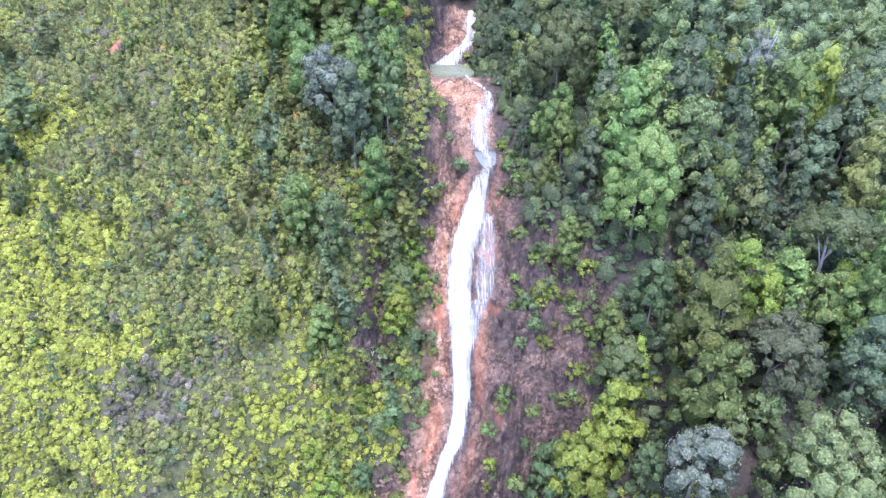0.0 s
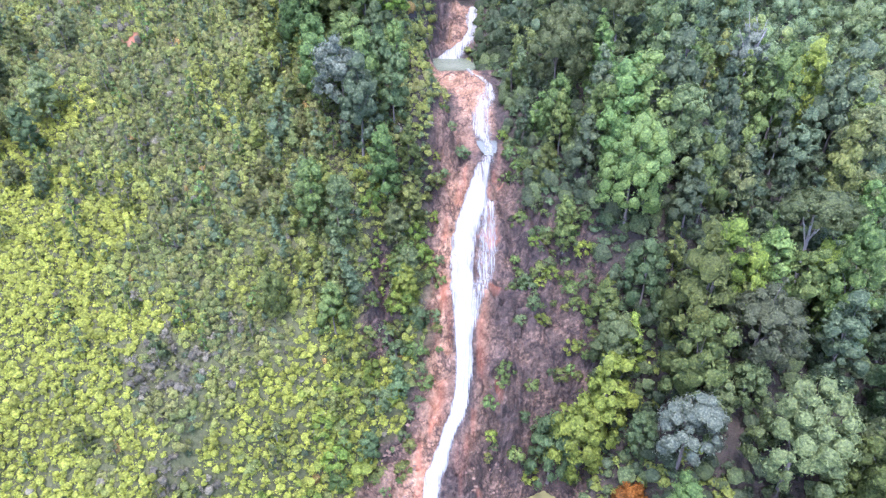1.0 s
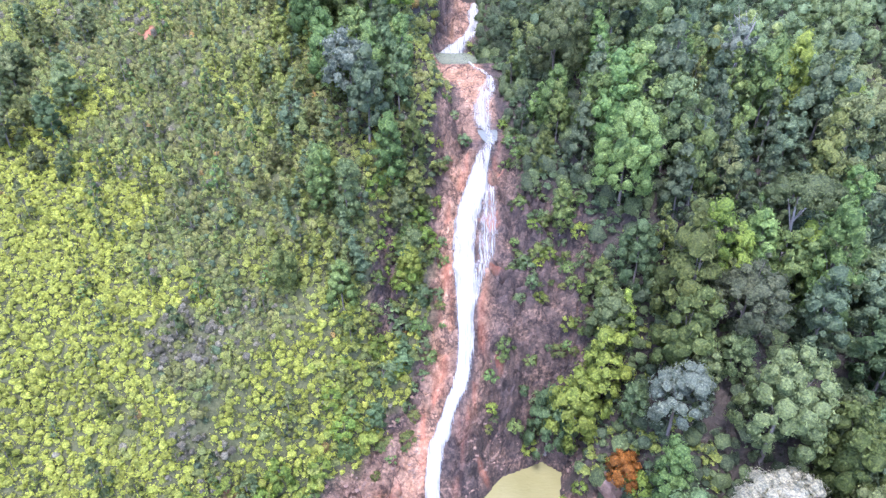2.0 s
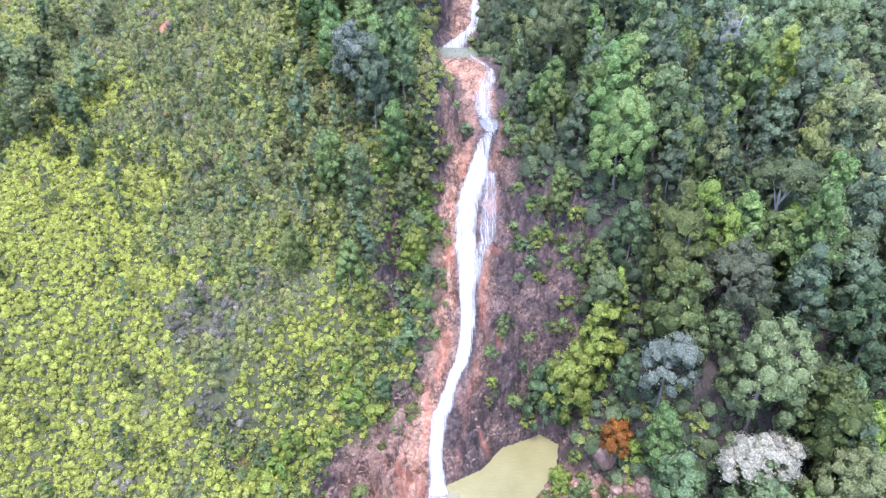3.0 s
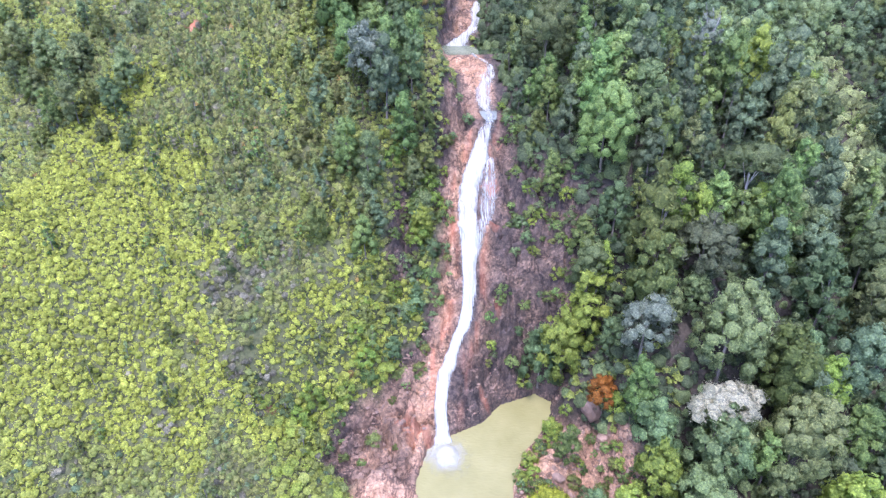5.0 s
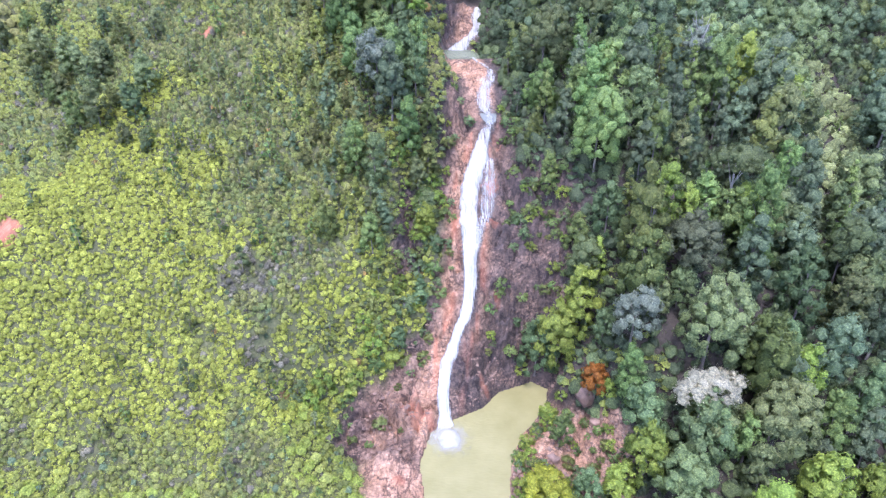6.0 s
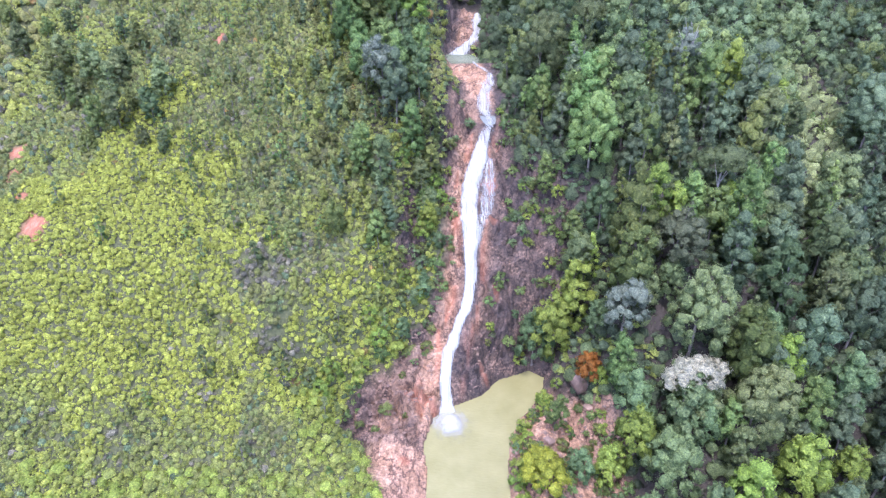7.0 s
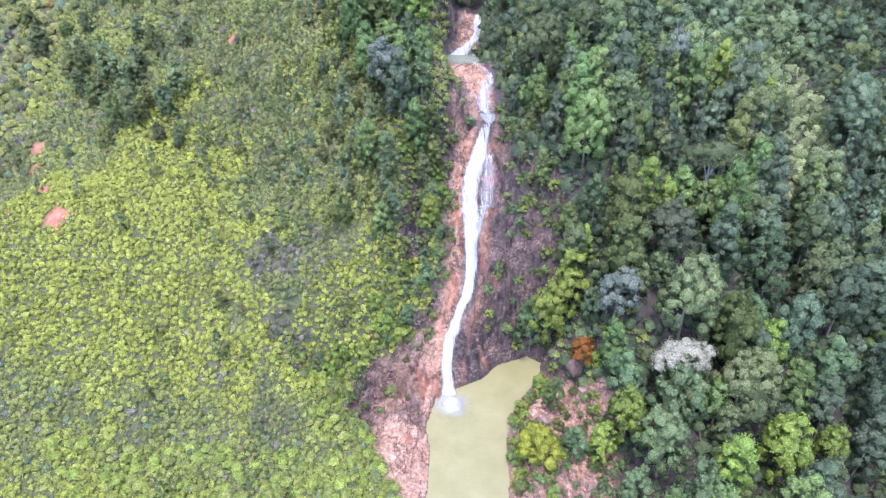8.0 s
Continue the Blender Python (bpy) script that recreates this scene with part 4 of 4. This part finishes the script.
# a fallen log at the rock pool and a half-bare tree in the forest
def log(x0, y0, x1, y1, thick, label):
    a, b = Vector((x0, y0, float(land(x0, y0)) + thick * 0.7)), Vector((x1, y1, float(land(x1, y1)) + thick * 0.7))
    rr = np.random.default_rng(5)
    v, f = tubes(rr, [[(tuple(a.lerp(b, w) + Vector((0.12 * math.sin(9 * w), 0, 0))), thick * (1 - 0.4 * w)) for w in (0, 0.01, 0.25, 0.5, 0.75, 0.99, 1.0)],
                      [(tuple(a.lerp(b, 0.4)), thick * 0.5), (tuple(a.lerp(b, 0.5) + Vector((0.7, 0.3, 0.8))), thick * 0.2)]], 7)
    return tagged(new("fallen_log", quads("fallen_log", v, f, DARK_WOOD)), label, "log", kind="thing")


log(-6.4, 136.2, -4.4, 130.6, 0.38, "dark fallen log lying at the edge of the rock pool")


def pale_tree(x, y, height, seed):
    rr = random.Random(seed)
    root = new("pale_tree")
    tips = [(rr.uniform(-1, 1) * 2.4, rr.uniform(-1, 1) * 2.4, height * rr.uniform(0.8, 1.05)) for n in range(7)]
    wood = trunk_mesh("trunk", seed, height * 0.9, 0.26, tips, True)
    for me in wood:
        me.materials[0] = PALE_BARK
    trunk = part("trunk", wood[0], root)
    for me in wood[1:]:
        part("limb", me, trunk)
    part("crown", crown_mesh("crown", seed, LEAF["silver"], 7.0, 6.5, 20, 30, 0.2, "dome", 0.12)[0], root, "thin silvery foliage").location.z = height * 0.55
    root.matrix_basis = pose(x, y, float(land(x, y)) - 0.4, 2, 2, 0)
    return tagged(root, "tall half-bare tree with a pale trunk and thin silvery foliage", "tree", kind="thing")


pale_tree(53, 106, 19, 3)


# ---- rock ----
def rock_mesh(seed, wide=1.0):
    rr = np.random.default_rng(seed)
    bm = bmesh.new()
    bmesh.ops.create_icosphere(bm, subdivisions=2, radius=wide)
    cuts = rr.normal(size=(14, 3))
    cuts /= np.linalg.norm(cuts, axis=1)[:, None]
    deep = rr.uniform(0.55, 0.85, 14) * wide
    for vert in bm.verts:
        for c, q in zip(cuts, deep):
            over = vert.co.dot(Vector(c)) - q
            if over > 0:
                vert.co -= Vector(c) * over
        vert.co += vert.co.normalized() * 0.05 * wide * noise.noise(vert.co * 3 / wide)
    me = bpy.data.meshes.new("boulder")
    bm.to_mesh(me)
    bm.free()
    me.materials.append(ROCK)
    return me


BOULDERS = [rock_mesh(s) for s in range(6)]


def boulder(n, x, y, sx, sy, sz, turn, label="rough grey-brown boulder lying on the bank", sink=0.3):
    ob = new("boulder", BOULDERS[n % 6])
    ob.matrix_basis = pose(x, y, float(land(x, y)) + sz * (1 - 2 * sink), 0, 0, turn) @ Matrix.Diagonal((sx, sy, sz, 1))
    return tagged(ob, label, "boulder", "boulders in the gully", "thing")


boulder(0, 23.8, 48.2, 2.5, 2.1, 3.1, 20, "large brown boulder beside the rust-leaved tree", 0.2)
for x, y in scatter(-22, 26, 18, 96, 3.2):
    d = x - float(axis(y))
    if float(rocky(x, y)) < 0.6 or float(shore(x, y, POOL)) < 0.4 or abs(d) < 4.5 or y > 48 or x < -5 or rng.random() > 0.3:
        continue
    s = rng.uniform(0.35, 1.1)
    boulder(rng.randrange(6), x, y, s * rng.uniform(0.8, 1.5), s, s * rng.uniform(0.5, 0.9), rng.uniform(0, 360))

# loose stones and broken rock, past counting
rr = np.random.default_rng(21)
p = rr.uniform((-24, 16), (30, 58), (12000, 2))
off = p[:, 0] - axis(p[:, 1])
p = p[(rocky(p[:, 0], p[:, 1]) > 0.6) & (shore(p[:, 0], p[:, 1], POOL) > 0.3) & (np.abs(off) > 3.8) & (grain(p[:, 0], p[:, 1], 2.6) > 0.4) & ~((p[:, 0] < -5) & (p[:, 1] < 36))][:2600]
s = rr.choice((0.07, 0.09, 0.12, 0.16, 0.26), len(p)) * rr.uniform(0.8, 1.3, len(p))
c = np.column_stack([p, land(p[:, 0], p[:, 1]) + 0.15 * s])
v = (c[:, None] + BALL[None] * s[:, None, None] * rr.uniform(0.6, 1.3, (len(p), len(BALL), 1)) * rr.uniform(0.6, 1.5, (len(p), 1, 3)) * (1, 1, 0.7)).reshape(-1, 3)
f = (DOME_FACES[None] + (np.arange(len(p)) * len(BALL))[:, None, None]).reshape(-1, 4)
tagged(new("rubble", quads("rubble", v, f, ROCK, smooth=False)), "broken brown stones scattered over the bare rock", "rubble", kind="stuff")

# ---- scrub and undergrowth, past counting ----
def carpet(name, places, sizes, tones, label, category, leaves=17, seed=3, leaf=0.22):
    rr = np.random.default_rng(seed)
    places, sizes, tones = np.array(places), np.array(sizes), np.array(tones)
    # a shrub is two or three clumps side by side
    extra = rr.normal(0, 0.55, (len(places), 2)) * sizes[:, None]
    some = rr.random(len(places)) < 0.25
    spots = np.concatenate([places, (places + extra)[some]])
    radii = np.concatenate([sizes, (sizes * rr.uniform(0.5, 0.8, len(sizes)))[some]])
    z = land(spots[:, 0], spots[:, 1]) + radii * 0.35
    v, f, nn, owner, leaf_shades = clumps(rr, np.column_stack([spots, z]), radii, leaves, leaf, loose=0.3)
    me = leaf_shade(quads(name, v, f, LEAF["carpet"], normals=nn), leaf_shades)
    colours(me, "tone", np.concatenate([tones, tones[some]])[owner])
    return tagged(new(name, me), label, category, kind="stuff")


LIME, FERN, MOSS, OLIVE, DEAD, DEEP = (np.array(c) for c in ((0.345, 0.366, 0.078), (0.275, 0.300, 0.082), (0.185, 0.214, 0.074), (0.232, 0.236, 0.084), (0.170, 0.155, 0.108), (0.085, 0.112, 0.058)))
LUSH = np.array((0.275, 0.325, 0.072))


def mounds(name, x0, x1, y0, y1, cell, leaves, leaf, seed, label, paint, clear, category="scrub"):
    """Scrub: shrubs of uneven size side by side with gaps between them, each a low dome of leaf sprays."""
    rr = np.random.default_rng(seed)
    step_up = 0.74 * cell
    nx, ny = int((x1 - x0) / cell) + 1, int((y1 - y0) / step_up) + 1
    p = np.stack(np.meshgrid(np.arange(nx), np.arange(ny), indexing="ij"), -1) + rr.uniform(0.0, 1.0, (nx, ny, 2))
    p = (p * (cell, step_up) + (x0, y0)).reshape(-1, 2)
    p = p[clear(p[:, 0], p[:, 1])]
    wide = cell * rr.choice((0.48, 0.58, 0.70, 0.82, 1.0), len(p)) * rr.uniform(0.85, 1.15, len(p))
    tone, gap = paint(p[:, 0], p[:, 1], rr)
    tone = tone * rr.choice((0.72, 0.86, 0.95, 1.0, 1.08, 1.18), (len(p), 1))
    stay = rr.random(len(p)) > gap
    p, wide, tone = p[stay], wide[stay], tone[stay]
    flat = np.where(tone[:, 0] < 0.27, rr.uniform(0.9, 2.1, len(p)), rr.uniform(0.8, 1.4, len(p)))
    x, y = p.T
    z, e = land(x, y), 1.2
    lean = unit(np.stack([land(x - e, y, False) - land(x + e, y, False), land(x, y - e, False) - land(x, y + e, False), np.full(len(p), 2 * e)], 1) + (0, 0, 1.0))
    side = unit(np.cross((0.0, 1.0, 0.0), lean))
    axes = np.stack([side, np.cross(lean, side), lean], 1)
    c = np.column_stack([p, z]) + lean * (wide * rr.uniform(-0.1, 0.6, len(p)))[:, None]
    v, f, nn, owner, leaf_shades = clumps(rr, c, wide, leaves, leaf, 0.70, flat, loose=0.6, axes=axes)
    me = leaf_shade(quads(name, v, f, LEAF["carpet"], normals=nn), leaf_shades)
    colours(me, "tone", tone[owner])
    return tagged(new(name, me), label, category, kind="stuff")


lime_right = profile([(-420, -40), (30, -40), (46, -38), (53, -44), (60, -40), (66, -45), (74, -46), (87, -59), (97, -61), (900, -61)], 6)
lime_left = profile([(-420, -200), (30, -200), (55, -97), (72, -90), (81, -77), (93, -68), (98, -62), (104, -58), (900, -58)], 6)


def open_hill(mx, my, rr):
    """Bright fern on the open slope, duller shrubs higher up and towards the trees, a few dry patches. Gives the tone and how sparse the plants are."""
    off = axis(my) - mx - bare_left(my)
    wob = 16 * (grain(mx, my, 9) - 0.5) + 9 * (grain(mx, my, 4) - 0.5)
    bright = step(-4, 5, lime_right(my) - mx + wob) * step(-5, 4, mx - lime_left(my) + wob)
    bright = np.maximum(bright, 0.95 * (1 - step(7, 14, np.abs(off - 7) + wob * 0.6)) * (1 - step(62, 72, my)))
    bright = bright * (0.45 + 0.55 * step(28, 40, my + wob) + 0.35 * (1 - step(18, 27, my)))
    bright = np.maximum(bright, 0.25) + rr.uniform(-0.2, 0.2, mx.shape) + 0.7 * (grain(mx, my, 6) - 0.5) * (1.2 - bright)
    dull = np.where(rr.random((len(mx), 1)) < 0.5, MOSS, OLIVE)
    low, high = step(0.1, 0.5, bright)[:, None], step(0.45, 0.95, bright)[:, None]
    tone = (dull + (FERN - dull) * low) * (1 - high) + LIME * high
    odd = rr.random(len(mx))
    tone = np.where((odd < 0.003)[:, None], np.array((0.34, 0.24, 0.09)), tone)
    tone = np.where(((odd > 0.93) & (bright < 0.7))[:, None], DEEP * 1.7, tone)
    dry = 0.05 * (1 - np.clip(bright, 0, 1)) + 0.5 * step(0.72, 0.9, grain(mx + 90, my, 6)) * (bright < 0.8)
    for a, b, r in ((-40.5, 56.5, 3.4), (-47.5, 38, 1.8), (-36.5, 46.5, 2.4), (-32, 44.6, 1.5), (-34, 42, 1.6)):
        dry = np.maximum(dry, 1.1 * (1 - step(r * 0.6, r * 1.3, np.hypot((mx - a) * 0.55, my - b) + 0.12 * wob)))
    dead = rr.random(len(mx)) < dry * 0.6
    gap = np.clip(0.01 + 0.04 * (1 - np.clip(bright, 0, 1)) + 0.14 * dry, 0, 0.3)
    return np.where(dead[:, None], DEAD * rr.uniform(0.8, 1.5, (len(mx), 1)), tone), gap


def hill_clear(x, y):
    ok = (x > -74 - 0.52 * y) & (axis(y) - x > bare_left(y) - 1) & (rocky(x, y) < 0.45)
    for a, b, r in RED:
        ok &= np.hypot(x - a, y - b) > r * 1.05
    return ok


mounds("scrub", -106, 0, 8, 118, 0.92, 12, 0.19, 3, "yellow-green fern and shrub scrub covering the open hillside", open_hill, hill_clear)
mounds("scrub", -150, -106, 8, 190, 2.0, 9, 0.34, 4, "yellow-green scrub on the far side of the hillside", open_hill, hill_clear)
mounds("scrub", -106, 0, 118, 190, 1.9, 14, 0.28, 5, "dull green scrub higher up the hillside", open_hill, hill_clear)
places, sizes, tones = [], [], []
for x, y in scatter(-36, 0, 40, 152, 1.0):
    d = float(axis(y)) - x - float(bare_left(y))
    if -1 < d < 16 and float(rocky(x, y)) < 0.5 and rng.random() < min(0.9, 0.5 * float(abs(land(x + 0.7, y, False) - land(x - 0.7, y, False))) - 0.2):
        places.append((x, y))
        sizes.append(rng.uniform(0.5, 1.1))
        tones.append((np.array((0.15, 0.195, 0.085)) if y > 88 and rng.random() < 0.7 else FERN if rng.random() < 0.5 else MOSS if rng.random() < 0.6 else DEEP) * rng.uniform(0.75, 1.25))
carpet("undergrowth", places, sizes, tones, "fern and shrub undergrowth on the steep side of the gully", "undergrowth")

places, sizes, tones = [], [], []
for x, y in scatter(-90, -6, 4, 68, 1.55):
    off = float(axis(y)) - x - float(bare_left(y))
    near = off < 14 and y > 24
    if float(rocky(x, y)) < 0.5 and off > -0.5 and (near and rng.random() < (0.95 - 0.05 * off) * (1 if y < 48 else 0.55) or y < 27 and rng.random() < 0.8 and x > -62 - 0.5 * y):
        places.append((x, y))
        sizes.append(rng.choice((0.6, 0.8, 1.0, 1.25, 1.5)))
        tones.append((LUSH if rng.random() < 0.7 else FERN if rng.random() < 0.6 else MOSS) * rng.uniform(0.8, 1.2))
carpet("undergrowth", places, sizes, tones, "lush bright green bushes at the foot of the scrub slope", "undergrowth", 30, 8, 0.20)

places, sizes, tones = [], [], []


def thicket(name, label, seed):
    """Thin young trees crowding towards the forest's edge, each a tapering stack of leaf clumps."""
    rr = np.random.default_rng(seed)
    places, tones, highs = [], [], []
    for x, y in scatter(-50, -12, 67, 122, 2.5, random.Random(seed)):
        into, d = x - float(rim_line(y)), float(axis(y)) - x
        if d < float(bare_left(y)) + 3 or float(rocky(x, y)) > 0.25 or into > 9 or rr.random() > 0.75 * math.exp(min(0, into) / 3.5):
            continue
        places.append((x, y))
        highs.append(rr.uniform(3.2, 6.2) * (1.15 if into > 2 else 0.85))
        tones.append((DEEP * 1.7, MOSS, FERN, OLIVE * 0.8, np.array((0.17, 0.215, 0.10)))[rr.integers(5 if into > -2 else 4)] * rr.uniform(0.8, 1.2))
    places, tones, highs = np.array(places), np.array(tones), np.array(highs)
    rise, girth = np.array((0.16, 0.34, 0.42, 0.58, 0.66, 0.80, 0.95)), np.array((0.22, 0.20, 0.17, 0.165, 0.13, 0.12, 0.08))
    k = len(rise)
    tall = np.repeat(highs, k)
    away = rr.normal(0, 0.09, (len(tall), 2)) * (tall * np.tile(1.15 - rise, len(highs)))[:, None]
    spots = np.repeat(places, k, 0) + away
    ground_z = np.repeat(land(places[:, 0], places[:, 1]), k)
    c = np.column_stack([spots, ground_z + tall * np.tile(rise, len(highs))])
    inner = np.column_stack([np.repeat(places, k, 0), ground_z + tall * 0.3])
    v, f, nn, owner, leaf_shades = clumps(rr, c, tall * np.tile(girth, len(highs)) * rr.uniform(0.8, 1.2, len(c)), 22, 0.22, 0.72, 1.1, middle=inner, loose=0.2)
    me = leaf_shade(quads(name, v, f, LEAF["carpet"], normals=nn), leaf_shades)
    colours(me, "tone", tones[owner // k])
    return tagged(new(name, me), label, "thicket", kind="stuff")


thicket("thicket", "close thicket of thin young trees along the forest's edge", 23)


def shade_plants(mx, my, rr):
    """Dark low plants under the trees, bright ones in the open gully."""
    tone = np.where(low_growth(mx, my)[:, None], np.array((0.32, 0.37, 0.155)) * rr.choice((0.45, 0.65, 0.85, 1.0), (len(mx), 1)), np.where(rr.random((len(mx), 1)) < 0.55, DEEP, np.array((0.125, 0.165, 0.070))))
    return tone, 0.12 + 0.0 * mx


def shade_clear(x, y):
    return (x - axis(y) > bare_right(y) - 1) & (x < 80 + 0.5 * y) & (rocky(x, y) < 0.5) & (shore(x, y, POOL) > 2)


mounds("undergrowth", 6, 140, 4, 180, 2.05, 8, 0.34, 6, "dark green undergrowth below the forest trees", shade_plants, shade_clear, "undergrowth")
for x, y in scatter(4, 44, 40, 156, 1.3):
    d = x - float(axis(y)) - float(bare_right(y))
    if -1 < d < 14 and float(rocky(x, y)) < 0.55 and float(shore(x, y, POOL)) > 3 and rng.random() < min(0.9, 0.4 * float(abs(land(x + 0.7, y, False) - land(x - 0.7, y, False))) + 0.25):
        places.append((x, y))
        sizes.append(rng.uniform(0.6, 1.3))
        tones.append((np.array((0.125, 0.168, 0.082)) if y > 64 and rng.random() < 0.85 else FERN if rng.random() < 0.6 else DEEP) * rng.uniform(0.75, 1.25))
carpet("undergrowth", places, sizes, tones, "green shrubs on the rim of the bare rock", "undergrowth", 18, 5, 0.30)

# ---- forest past the spur and up the valley ----
places, sizes, tones, highs = [], [], [], []
for x0, x1, y0, y1 in ((104, 165, 20, 182), (8, 104, 110, 182), (-130, 8, 150, 182)):
    for x, y in scatter(x0, x1, y0, y1, 6.2):
        d = x - float(axis(y))
        if -14 < d < 6.5 and y < 154 or low_growth(x, y) or x > 70 + 0.55 * y:
            continue
        places.append((x, y))
        highs.append(rng.uniform(4, 11))
        sizes.append(rng.uniform(2.8, 4.4))
        # haze, the sunlit strip and the shaded far right painted into the tones
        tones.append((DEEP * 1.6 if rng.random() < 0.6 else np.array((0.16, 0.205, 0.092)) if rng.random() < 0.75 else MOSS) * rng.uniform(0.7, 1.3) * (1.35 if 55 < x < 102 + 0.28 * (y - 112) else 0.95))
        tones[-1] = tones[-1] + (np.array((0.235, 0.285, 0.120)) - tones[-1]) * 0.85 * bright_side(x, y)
rr = np.random.default_rng(12)
places, sizes, tones, highs = map(np.array, (places, sizes, tones, highs))
spots = np.repeat(places, 9, 0) + rr.normal(0, 0.48, (len(places) * 9, 2)) * np.repeat(sizes, 9)[:, None]
base = np.repeat(land(places[:, 0], places[:, 1]) + highs, 9)
c = np.column_stack([spots, base + rr.uniform(-1.5, 0.6, len(spots)) * np.repeat(sizes, 9)])
heart = np.repeat(np.column_stack([places, land(places[:, 0], places[:, 1]) + highs - sizes]), 9, 0)
v, f, nn, owner, leaf_shades = clumps(rr, c, np.repeat(sizes, 9) * rr.uniform(0.24, 0.5, len(c)), 24, 0.34, 0.70, 1.15, faces=HEART_FACES, middle=heart, loose=0.25)
me = leaf_shade(quads("far_forest", v, f, LEAF["carpet"], normals=nn), leaf_shades)
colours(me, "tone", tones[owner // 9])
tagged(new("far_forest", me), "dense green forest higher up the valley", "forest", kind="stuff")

for kinds in [*PATTERN.values(), *SLIM.values()]:
    for o in kinds:
        park(o)
